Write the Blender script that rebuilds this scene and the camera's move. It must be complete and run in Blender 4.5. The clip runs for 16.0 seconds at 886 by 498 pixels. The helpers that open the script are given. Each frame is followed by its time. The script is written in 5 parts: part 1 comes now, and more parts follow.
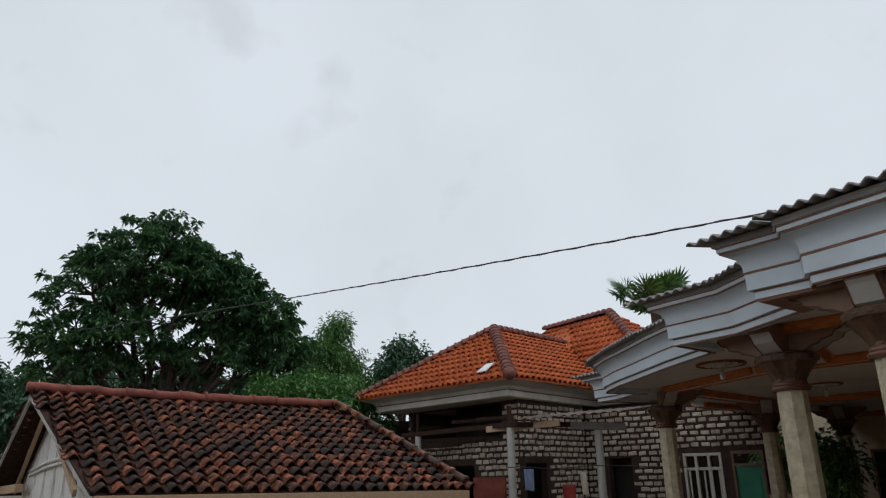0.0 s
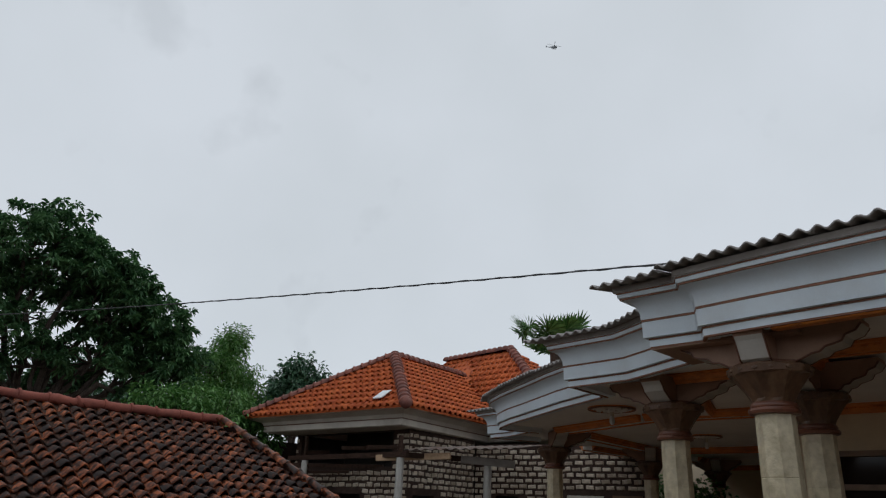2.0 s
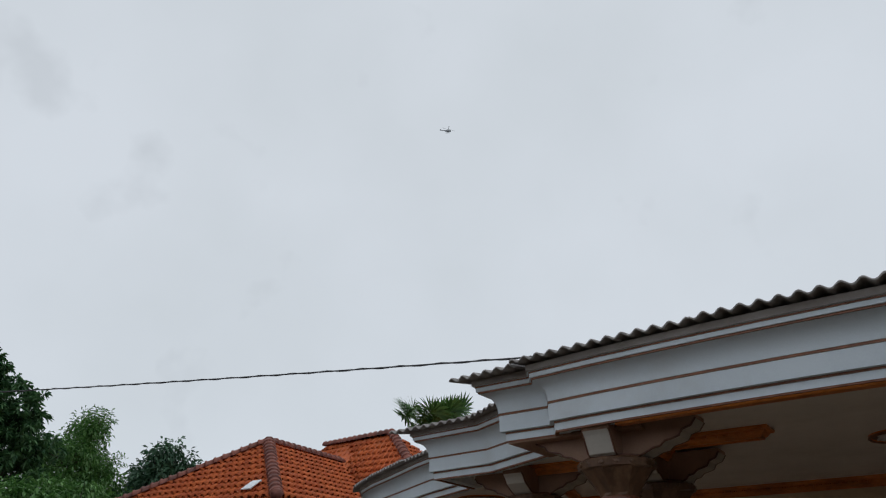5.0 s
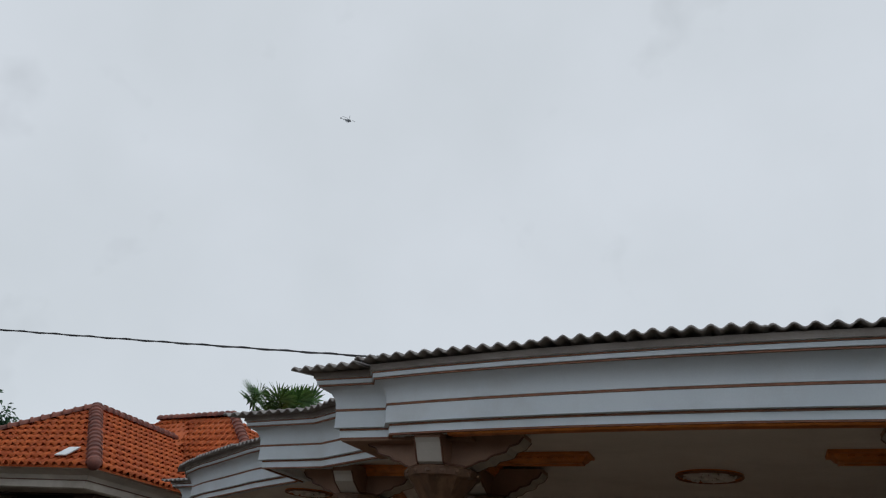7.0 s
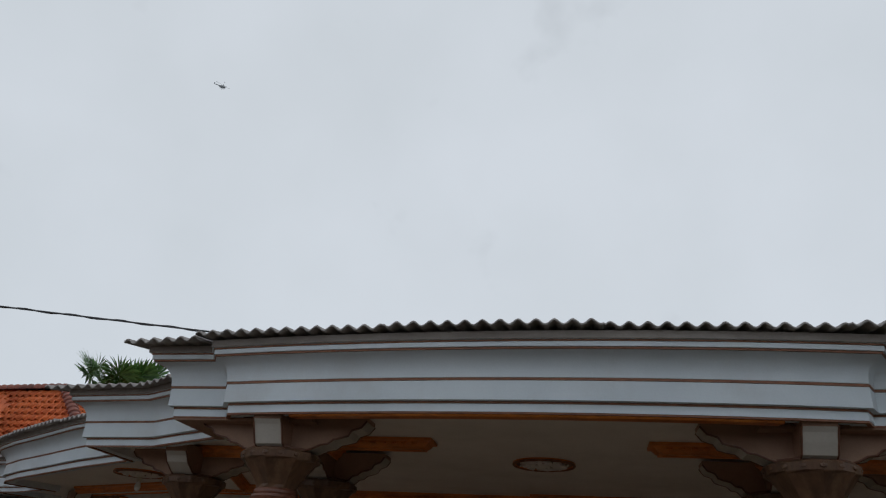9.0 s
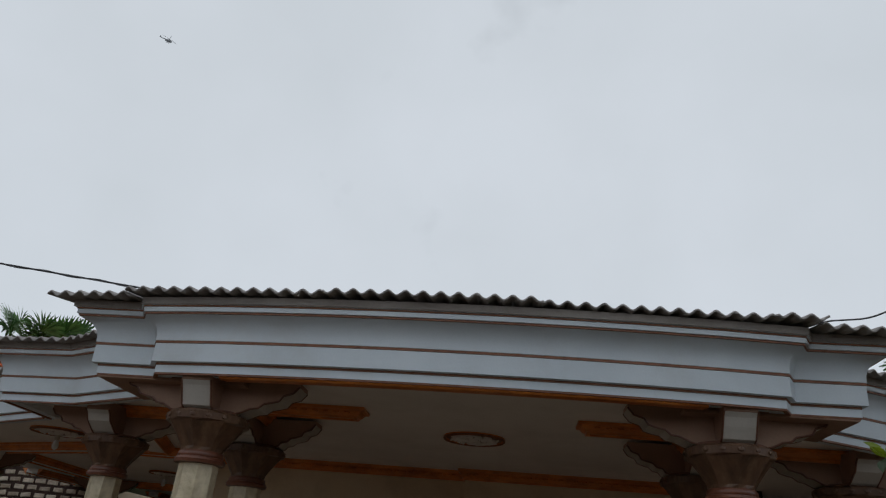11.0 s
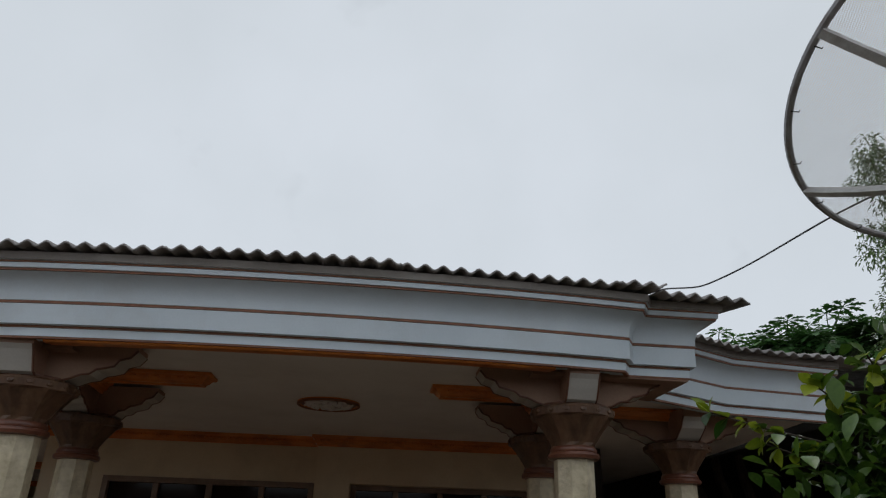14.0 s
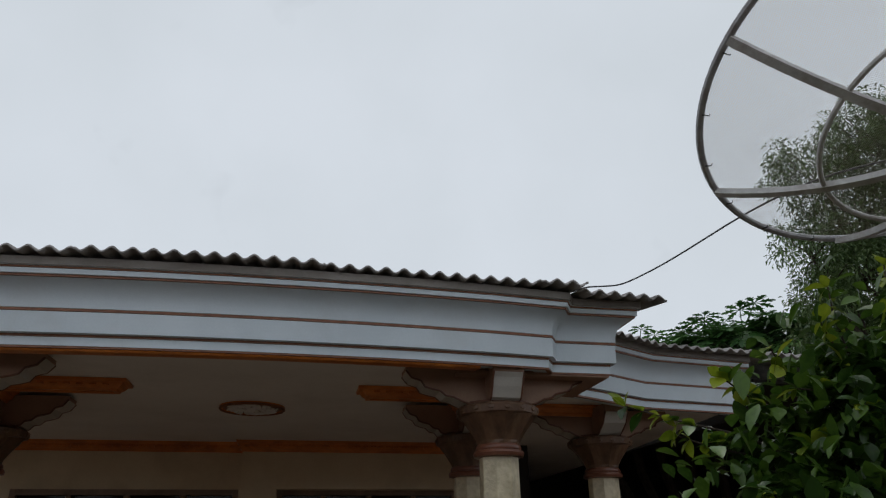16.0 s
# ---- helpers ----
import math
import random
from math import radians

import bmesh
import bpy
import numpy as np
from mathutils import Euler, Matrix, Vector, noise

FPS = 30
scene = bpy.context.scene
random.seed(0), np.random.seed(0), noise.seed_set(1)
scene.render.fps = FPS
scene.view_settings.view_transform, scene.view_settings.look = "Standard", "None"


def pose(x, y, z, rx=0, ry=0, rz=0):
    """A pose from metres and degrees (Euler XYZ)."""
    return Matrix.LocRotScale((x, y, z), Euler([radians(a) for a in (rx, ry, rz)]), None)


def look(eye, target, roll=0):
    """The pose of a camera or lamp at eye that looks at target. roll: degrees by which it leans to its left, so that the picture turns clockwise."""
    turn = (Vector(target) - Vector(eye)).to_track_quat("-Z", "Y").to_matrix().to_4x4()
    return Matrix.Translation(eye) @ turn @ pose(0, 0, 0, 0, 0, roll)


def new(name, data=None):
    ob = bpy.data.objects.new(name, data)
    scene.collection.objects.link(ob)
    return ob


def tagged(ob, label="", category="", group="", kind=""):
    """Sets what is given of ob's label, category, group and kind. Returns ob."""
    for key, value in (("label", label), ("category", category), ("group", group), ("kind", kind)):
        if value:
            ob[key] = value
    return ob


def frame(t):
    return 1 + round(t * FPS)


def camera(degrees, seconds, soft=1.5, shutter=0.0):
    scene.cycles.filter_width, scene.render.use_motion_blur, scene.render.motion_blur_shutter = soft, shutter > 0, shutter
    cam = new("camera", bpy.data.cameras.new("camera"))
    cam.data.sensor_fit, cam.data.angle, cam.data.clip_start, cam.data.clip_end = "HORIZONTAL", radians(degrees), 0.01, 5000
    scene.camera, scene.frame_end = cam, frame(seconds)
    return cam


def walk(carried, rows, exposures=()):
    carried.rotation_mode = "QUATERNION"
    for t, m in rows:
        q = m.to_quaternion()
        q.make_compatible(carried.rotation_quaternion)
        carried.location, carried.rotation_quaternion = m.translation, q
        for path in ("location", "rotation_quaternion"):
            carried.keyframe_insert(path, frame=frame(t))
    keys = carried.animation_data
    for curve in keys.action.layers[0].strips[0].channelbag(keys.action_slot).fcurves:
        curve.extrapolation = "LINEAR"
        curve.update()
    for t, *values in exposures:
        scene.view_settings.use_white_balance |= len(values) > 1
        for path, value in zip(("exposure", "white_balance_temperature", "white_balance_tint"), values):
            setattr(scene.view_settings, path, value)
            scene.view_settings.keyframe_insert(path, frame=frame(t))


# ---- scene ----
# ---- camera ----
cam = camera(64.9, 16.0, soft=1.2)
PATH = [
    (0, (0.929, -0.797, 1.772), (-0.576, 0.362, 2.398), -1.0),
    (0.5, (0.908, -0.762, 1.793), (-0.549, 0.416, 2.494), -0.0),
    (1, (0.879, -0.737, 1.759), (-0.549, 0.449, 2.502), 3.9),
    (1.5, (0.853, -0.703, 1.784), (-0.497, 0.59, 2.496), 3.1),
    (2, (0.853, -0.671, 1.78), (-0.467, 0.657, 2.482), 2.5),
    (2.5, (0.872, -0.641, 1.797), (-0.407, 0.741, 2.472), 1.9),
    (3, (0.902, -0.643, 1.796), (-0.392, 0.725, 2.468), 3.1),
    (3.5, (0.967, -0.645, 1.826), (-0.358, 0.659, 2.564), 3.3),
    (4, (1.007, -0.612, 1.855), (-0.2, 0.754, 2.679), 1.7),
    (6.5, (1.143, -0.491, 1.921), (0.292, 1.065, 2.845), 3.3),
    (7, (1.148, -0.458, 1.914), (0.415, 1.162, 2.831), 4.6),
    (7.5, (1.167, -0.449, 1.925), (0.534, 1.206, 2.852), 3.6),
    (8, (1.189, -0.419, 1.934), (0.662, 1.272, 2.863), 3.9),
    (8.5, (1.2, -0.392, 1.938), (0.736, 1.322, 2.859), 3.8),
    (9, (1.204, -0.363, 1.934), (0.824, 1.38, 2.838), 3.7),
    (9.5, (1.206, -0.353, 1.926), (0.862, 1.4, 2.823), 3.8),
    (12, (1.184, -0.265, 1.914), (1.073, 1.55, 2.747), 4.5),
    (12.5, (1.201, -0.243, 1.92), (1.149, 1.578, 2.744), 3.3),
    (13, (1.221, -0.217, 1.917), (1.255, 1.616, 2.716), 2.5),
    (13.5, (1.234, -0.207, 1.909), (1.349, 1.626, 2.701), 2.2),
    (14, (1.229, -0.203, 1.915), (1.4, 1.624, 2.711), 1.8),
    (14.5, (1.229, -0.196, 1.913), (1.432, 1.625, 2.714), 1.8),
    (15, (1.234, -0.2, 1.915), (1.482, 1.616, 2.715), 0.9),
    (15.5, (1.253, -0.194, 1.916), (1.565, 1.612, 2.718), -0.3),
    (16, (1.273, -0.194, 1.915), (1.637, 1.602, 2.714), -0.8),
]
walk(cam, [(t, look(eye, target, roll)) for t, eye, target, roll in PATH],
     exposures=[(0.0, 0.04), (0.5, -0.03), (1.0, -0.1), (1.5, -0.13), (3.5, -0.08), (6.5, -0.1), (9.5, -0.11), (12.0, -0.13), (12.5, -0.1), (13.2, -0.05), (16.0, -0.05)])

# ---- light ----
world = bpy.data.worlds.new("overcast_sky")
scene.world = world
world.use_nodes = True
wn, wl = world.node_tree.nodes, world.node_tree.links
wn.clear()
w_out = wn.new("ShaderNodeOutputWorld")
w_bg = wn.new("ShaderNodeBackground")
w_sky = wn.new("ShaderNodeTexSky")
w_sky.sky_type = "NISHITA"
w_sky.sun_disc = False
w_sky.sun_elevation = radians(62)
w_sky.sun_rotation = radians(150)
w_noise = wn.new("ShaderNodeTexNoise")
w_noise.inputs["Scale"].default_value = 2.6
w_noise.inputs["Detail"].default_value = 5
w_noise.inputs["Roughness"].default_value = 0.5
w_ramp = wn.new("ShaderNodeValToRGB")
w_ramp.color_ramp.elements[0].position = 0.30
w_ramp.color_ramp.elements[0].color = (5.75, 6.2, 6.6, 1)
w_ramp.color_ramp.elements[1].position = 0.62
w_ramp.color_ramp.elements[1].color = (6.3, 6.75, 7.25, 1)
w_mix = wn.new("ShaderNodeMix")
w_mix.data_type = "RGBA"
w_mix.inputs["Factor"].default_value = 0.92
w_bg.inputs["Strength"].default_value = 0.115
wl.new(w_noise.outputs["Fac"], w_ramp.inputs["Fac"])
w_patch = wn.new("ShaderNodeTexNoise")
w_patch.inputs["Scale"].default_value = 6.5
w_patch.inputs["Detail"].default_value = 4
w_patch_ramp = wn.new("ShaderNodeValToRGB")
w_patch_ramp.color_ramp.elements[0].position = 0.62
w_patch_ramp.color_ramp.elements[0].color = (1, 1, 1, 1)
w_patch_ramp.color_ramp.elements[1].position = 0.74
w_patch_ramp.color_ramp.elements[1].color = (0.9, 0.9, 0.9, 1)
w_mul = wn.new("ShaderNodeMix")
w_mul.data_type = "RGBA"
w_mul.blend_type = "MULTIPLY"
w_mul.inputs["Factor"].default_value = 1.0
wl.new(w_patch.outputs["Fac"], w_patch_ramp.inputs["Fac"])
wl.new(w_ramp.outputs["Color"], w_mul.inputs["A"])
wl.new(w_patch_ramp.outputs["Color"], w_mul.inputs["B"])
wl.new(w_sky.outputs["Color"], w_mix.inputs["A"])
wl.new(w_mul.outputs["Result"], w_mix.inputs["B"])
wl.new(w_mix.outputs["Result"], w_bg.inputs["Color"])
wl.new(w_bg.outputs["Background"], w_out.inputs["Surface"])
sun_data = bpy.data.lights.new("sun", "SUN")
sun_data.energy = 0.5
sun_data.angle = radians(25)
sun_data.color = (1.0, 0.97, 0.92)
sun = new("sun", sun_data)
sun.matrix_world = look((0, 0, 30), (-3, -6, 12))


# ---- materials ----
def material(name, dark, light, rough=0.7, scale=8.0, metal=0.0, bump=0.2, fine=60.0, spread=0.0, stain=None, stain_scale=1.3, stain_amount=0.5, spec=0.5, stretch=None, stain_from=0.5):
    """Two scales of variation between two colours, fine relief, an optional stain and per-object spread."""
    m = bpy.data.materials.new(name)
    m.use_nodes = True
    n, l = m.node_tree.nodes, m.node_tree.links
    bsdf = n["Principled BSDF"]
    bsdf.inputs["Roughness"].default_value = rough
    bsdf.inputs["Metallic"].default_value = metal
    bsdf.inputs["Specular IOR Level"].default_value = spec
    co = n.new("ShaderNodeTexCoord")
    vec = co.outputs["Object"]
    if stretch:
        mp = n.new("ShaderNodeMapping")
        mp.inputs["Scale"].default_value = stretch
        l.new(vec, mp.inputs["Vector"])
        vec = mp.outputs["Vector"]
    if spread:
        info = n.new("ShaderNodeObjectInfo")
        shift = n.new("ShaderNodeVectorMath")
        shift.operation = "MULTIPLY_ADD"
        shift.inputs[1].default_value = (31.0, 17.0, 23.0)
        l.new(info.outputs["Random"], shift.inputs[0])
        l.new(vec, shift.inputs[2])
        vec = shift.outputs["Vector"]
    big = n.new("ShaderNodeTexNoise")
    big.inputs["Scale"].default_value = scale
    big.inputs["Detail"].default_value = 6
    big.inputs["Roughness"].default_value = 0.6
    small = n.new("ShaderNodeTexNoise")
    small.inputs["Scale"].default_value = fine
    small.inputs["Detail"].default_value = 3
    l.new(vec, big.inputs["Vector"])
    l.new(vec, small.inputs["Vector"])
    ramp = n.new("ShaderNodeValToRGB")
    ramp.color_ramp.elements[0].position = 0.33
    ramp.color_ramp.elements[0].color = (*dark, 1)
    ramp.color_ramp.elements[1].position = 0.67
    ramp.color_ramp.elements[1].color = (*light, 1)
    add = n.new("ShaderNodeMath")
    add.operation = "MULTIPLY_ADD"
    add.inputs[1].default_value = 0.3
    sub = n.new("ShaderNodeMath")
    sub.operation = "SUBTRACT"
    sub.inputs[1].default_value = 0.15
    l.new(small.outputs["Fac"], add.inputs[0])
    l.new(big.outputs["Fac"], add.inputs[2])
    l.new(add.outputs[0], sub.inputs[0])
    value = sub.outputs[0]
    if spread:
        isl = n.new("ShaderNodeNewGeometry")
        both = n.new("ShaderNodeMath")
        both.operation = "ADD"
        l.new(info.outputs["Random"], both.inputs[0])
        l.new(isl.outputs["Random Per Island"], both.inputs[1])
        fr = n.new("ShaderNodeMath")
        fr.operation = "FRACT"
        l.new(both.outputs[0], fr.inputs[0])
        sp = n.new("ShaderNodeMath")
        sp.operation = "MULTIPLY_ADD"
        sp.inputs[1].default_value = spread
        l.new(fr.outputs[0], sp.inputs[0])
        s2 = n.new("ShaderNodeMath")
        s2.operation = "SUBTRACT"
        s2.inputs[1].default_value = spread / 2
        l.new(value, s2.inputs[0])
        l.new(s2.outputs[0], sp.inputs[2])
        value = sp.outputs[0]
    l.new(value, ramp.inputs["Fac"])
    colour = ramp.outputs["Color"]
    if stain:
        sn = n.new("ShaderNodeTexNoise")
        sn.inputs["Scale"].default_value = stain_scale
        sn.inputs["Detail"].default_value = 7
        sn.inputs["Roughness"].default_value = 0.65
        l.new(vec, sn.inputs["Vector"])
        sr = n.new("ShaderNodeValToRGB")
        sr.color_ramp.elements[0].position = stain_from
        sr.color_ramp.elements[0].color = (0, 0, 0, 1)
        sr.color_ramp.elements[1].position = stain_from + 0.2
        sr.color_ramp.elements[1].color = (stain_amount,) * 3 + (1,)
        l.new(sn.outputs["Fac"], sr.inputs["Fac"])
        mx = n.new("ShaderNodeMix")
        mx.data_type = "RGBA"
        l.new(sr.outputs["Color"], mx.inputs["Factor"])
        l.new(colour, mx.inputs["A"])
        mx.inputs["B"].default_value = (*stain, 1)
        colour = mx.outputs["Result"]
    l.new(colour, bsdf.inputs["Base Color"])
    if bump:
        bp = n.new("ShaderNodeBump")
        bp.inputs["Strength"].default_value = bump
        bp.inputs["Distance"].default_value = 0.01
        l.new(small.outputs["Fac"], bp.inputs["Height"])
        l.new(bp.outputs["Normal"], bsdf.inputs["Normal"])
    return m


M_white = material("white_paint", (0.57, 0.63, 0.675), (0.65, 0.71, 0.755), 0.55, 1.5, bump=0.06, fine=90, stain=(0.47, 0.46, 0.44), stain_scale=2.2, stain_amount=0.3)
M_ceiling = material("ceiling_paint", (0.74, 0.71, 0.67), (0.82, 0.79, 0.75), 0.7, 1.2, bump=0.05, stain=(0.5, 0.48, 0.44), stain_amount=0.25)
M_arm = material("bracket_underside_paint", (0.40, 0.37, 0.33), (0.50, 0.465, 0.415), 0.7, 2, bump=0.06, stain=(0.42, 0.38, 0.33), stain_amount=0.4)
M_trim = material("brown_trim_paint", (0.16, 0.06, 0.028), (0.26, 0.10, 0.046), 0.5, 12, bump=0.1)
M_wood = material("orange_varnish", (0.44, 0.12, 0.02), (0.70, 0.23, 0.04), 0.35, 3, bump=0.12, fine=45, stain=(0.2, 0.05, 0.012), stain_scale=5, stretch=(1, 1, 3))
M_capital = material("capital_brown", (0.052, 0.025, 0.014), (0.14, 0.07, 0.037), 0.4, 6, bump=0.45, fine=28, stain=(0.25, 0.15, 0.08), stain_scale=9, stain_amount=0.5, stretch=(1, 1, 0.35))
M_soffit = material("bracket_brown", (0.255, 0.142, 0.092), (0.33, 0.195, 0.13), 0.6, 3, bump=0.08)
M_ring = material("red_brown_ring", (0.11, 0.036, 0.02), (0.18, 0.065, 0.035), 0.35, 8, bump=0.1)
M_groove = material("bracket_dark_edge", (0.10, 0.04, 0.022), (0.15, 0.06, 0.03), 0.5, 8, bump=0.05)
M_shaft = material("beige_shaft_tile", (0.45, 0.37, 0.235), (0.72, 0.62, 0.43), 0.32, 9, bump=0.9, fine=22, stain=(0.38, 0.32, 0.22), stain_scale=6)
M_corr = material("fibre_cement", (0.24, 0.222, 0.212), (0.39, 0.365, 0.35), 0.9, 2.5, bump=0.4, fine=70, stain=(0.10, 0.095, 0.09), stain_scale=3, stain_amount=0.6)
M_wall = material("cream_wall", (0.62, 0.50, 0.34), (0.70, 0.58, 0.41), 0.65, 1.5, bump=0.1, stain=(0.44, 0.36, 0.24), stain_scale=1.2)
M_frame = material("brown_window_frame", (0.11, 0.055, 0.03), (0.2, 0.1, 0.05), 0.45, 6, bump=0.1)
M_grey_frame = material("grey_window_frame", (0.17, 0.11, 0.075), (0.25, 0.17, 0.12), 0.5, 6, bump=0.1)
M_pale_frame = material("pale_window_frame", (0.5, 0.46, 0.38), (0.62, 0.58, 0.5), 0.5, 6, bump=0.1)
M_old_tile = material("old_clay_tile", (0.018, 0.008, 0.0055), (0.50, 0.14, 0.05), 0.48, 10, bump=0.5, fine=50, spread=0.42, stain=(0.018, 0.009, 0.006), stain_scale=8, stain_amount=0.94, stain_from=0.36, spec=0.36)
M_ridge_old = material("red_mortar_ridge", (0.17, 0.045, 0.032), (0.29, 0.082, 0.055), 0.85, 4, bump=0.4, stain=(0.12, 0.05, 0.04))
M_orange = material("orange_clay_tile", (0.42, 0.074, 0.013), (0.62, 0.135, 0.027), 0.7, 2.5, bump=0.2, spread=0.3, stain=(0.30, 0.075, 0.025), stain_scale=1.2, stain_amount=0.5)
M_orange_ridge = material("dark_clay_ridge", (0.12, 0.035, 0.025), (0.25, 0.075, 0.048), 0.65, 5, bump=0.3, spread=0.3)
M_edge_board = material("weathered_edge_board", (0.21, 0.185, 0.165), (0.29, 0.26, 0.235), 0.75, 3, bump=0.15, stain=(0.15, 0.12, 0.1), stain_amount=0.5)
M_eave = material("grey_cream_cornice", (0.50, 0.455, 0.40), (0.62, 0.57, 0.50), 0.7, 2, bump=0.1, stain=(0.3, 0.25, 0.2), stain_amount=0.5)
M_block = material("limestone_block", (0.35, 0.275, 0.205), (0.66, 0.57, 0.455), 0.9, 9, bump=0.6, fine=35, spread=0.35, stain=(0.2, 0.17, 0.14), stain_scale=4)
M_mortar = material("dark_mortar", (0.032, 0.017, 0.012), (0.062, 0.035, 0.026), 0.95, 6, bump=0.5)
M_post = material("whitewashed_post", (0.40, 0.38, 0.35), (0.54, 0.52, 0.48), 0.8, 4, bump=0.2, stain=(0.3, 0.27, 0.23))
M_beam = material("weathered_beam", (0.026, 0.014, 0.010), (0.065, 0.034, 0.023), 0.85, 6, bump=0.4, stretch=(1, 6, 6), spec=0.2)
M_pale_beam = material("pale_beam", (0.40, 0.26, 0.155), (0.54, 0.37, 0.23), 0.75, 6, bump=0.3, stretch=(1, 6, 6))
M_bamboo = material("woven_bamboo", (0.66, 0.63, 0.58), (0.84, 0.81, 0.76), 0.8, 9, bump=0.5, fine=40, stain=(0.3, 0.26, 0.22), stain_scale=3, stretch=(4, 4, 0.6))
# near-black stands in for the shade inside carport and rooms
M_shade_dark = material("shade_dark_interior", (0.022, 0.018, 0.016), (0.035, 0.03, 0.026), 0.9, 3, bump=0.1)
M_ground = material("packed_earth", (0.09, 0.068, 0.049), (0.155, 0.117, 0.085), 0.95, 0.8, bump=0.5, fine=18, stain=(0.09, 0.10, 0.05), stain_scale=0.5)
M_floor = material("red_brown_floor_tile", (0.20, 0.12, 0.075), (0.28, 0.175, 0.11), 0.25, 2, bump=0.03)
M_bark = material("grey_brown_bark", (0.032, 0.023, 0.018), (0.085, 0.062, 0.047), 0.95, 10, bump=0.8, fine=24, stretch=(4, 4, 0.8))
M_steel = material("grey_steel_tube", (0.46, 0.45, 0.44), (0.62, 0.61, 0.59), 0.55, 12, metal=0.1, bump=0.15, stain=(0.26, 0.2, 0.16), stain_scale=8)
M_rim = material("dark_grey_rim_tube", (0.30, 0.30, 0.31), (0.42, 0.42, 0.43), 0.5, 12, metal=0.1, bump=0.15, stain=(0.2, 0.15, 0.12), stain_scale=8)
M_cable = material("black_cable", (0.025, 0.025, 0.028), (0.05, 0.05, 0.055), 0.6, 20, bump=0.1)
M_green = material("green_door_paint", (0.008, 0.16, 0.085), (0.015, 0.23, 0.13), 0.45, 4, bump=0.1)
M_red = material("red_cloth", (0.22, 0.02, 0.015), (0.34, 0.04, 0.03), 0.8, 6, bump=0.2)
M_rust = material("rust_sheet", (0.15, 0.03, 0.02), (0.26, 0.06, 0.035), 0.8, 4, bump=0.2)
M_rust_pale = material("weathered_zinc", (0.05, 0.031, 0.024), (0.16, 0.125, 0.10), 0.7, 7, bump=0.3, stain=(0.12, 0.05, 0.03), stain_scale=4, stain_amount=0.8)
M_blue = material("pale_blue_cloth", (0.2, 0.26, 0.42), (0.3, 0.37, 0.52), 0.85, 5, bump=0.2)
M_cream_cloth = material("cream_cloth", (0.5, 0.43, 0.33), (0.62, 0.55, 0.44), 0.85, 5, bump=0.2)
M_bulb = material("milky_bulb", (0.7, 0.7, 0.68), (0.8, 0.8, 0.78), 0.2, 4, bump=0)
M_pale_tile = material("glass_roof_tile", (0.62, 0.66, 0.68), (0.75, 0.78, 0.8), 0.25, 4, bump=0.05)
M_heli = material("grey_aircraft_paint", (0.10, 0.11, 0.12), (0.16, 0.17, 0.18), 0.4, 2, bump=0)


def leaf_material(name, dark, light, rough=0.45, through_light=0.25, spread=0.5):
    m = material(name, dark, light, rough, 3.0, bump=0.1, spread=spread, spec=0.4)
    n, l = m.node_tree.nodes, m.node_tree.links
    bsdf = n["Principled BSDF"]
    tr = n.new("ShaderNodeBsdfTranslucent")
    mix = n.new("ShaderNodeMixShader")
    mix.inputs["Fac"].default_value = through_light
    col = bsdf.inputs["Base Color"].links[0].from_socket
    l.new(col, tr.inputs["Color"])
    l.new(bsdf.outputs[0], mix.inputs[1])
    l.new(tr.outputs[0], mix.inputs[2])
    l.new(mix.outputs[0], n["Material Output"].inputs["Surface"])
    return m


M_leaf_mango = leaf_material("mango_leaf", (0.034, 0.10, 0.040), (0.10, 0.215, 0.083), 0.58)
M_leaf_light = leaf_material("light_leaf", (0.055, 0.16, 0.035), (0.14, 0.30, 0.08))
# bluer, duller green: distance haze is put into the leaf colour
M_leaf_haze = leaf_material("haze_tinted_leaf", (0.04, 0.10, 0.055), (0.085, 0.18, 0.10))
M_leaf_fan = leaf_material("fan_leaf", (0.03, 0.09, 0.02), (0.09, 0.2, 0.05))
M_leaf_bush = leaf_material("bush_leaf", (0.022, 0.058, 0.008), (0.09, 0.17, 0.02), 0.32, 0.32, 0.35)
M_leaf_young = leaf_material("young_leaf", (0.15, 0.22, 0.015), (0.32, 0.38, 0.03), 0.35, 0.35, 0.35)
M_leaf_feather = leaf_material("feathery_leaf", (0.085, 0.14, 0.05), (0.18, 0.26, 0.10))

m_glass = bpy.data.materials.new("window_glass")
m_glass.use_nodes = True
M_glass = m_glass
gb = m_glass.node_tree.nodes["Principled BSDF"]
gb.inputs["Base Color"].default_value = (0.022, 0.014, 0.011, 1)
gb.inputs["Roughness"].default_value = 0.08
gb.inputs["Specular IOR Level"].default_value = 0.3


# ---- building blocks ----
def part(name, bm, mat, parent=None, label="", smooth=False):
    me = bpy.data.meshes.new(name)
    bm.normal_update()
    bm.to_mesh(me)
    bm.free()
    me.materials.append(mat)
    if smooth:
        for p in me.polygons:
            p.use_smooth = True
        me.set_sharp_from_angle(angle=radians(38))
    ob = new(name, me)
    if parent:
        ob.parent = parent
    if label:
        ob["label"] = label
    return ob


def raw(name, verts, faces, mat, parent=None, label="", smooth=False):
    me = bpy.data.meshes.new(name)
    me.from_pydata([tuple(map(float, v)) for v in verts], [], [tuple(map(int, f)) for f in faces])
    me.materials.append(mat)
    if smooth:
        for p in me.polygons:
            p.use_smooth = True
    me.update()
    ob = new(name, me)
    if parent:
        ob.parent = parent
    if label:
        ob["label"] = label
    return ob


def empty(name, at=(0, 0, 0)):
    ob = new(name)
    ob.location = at
    return ob


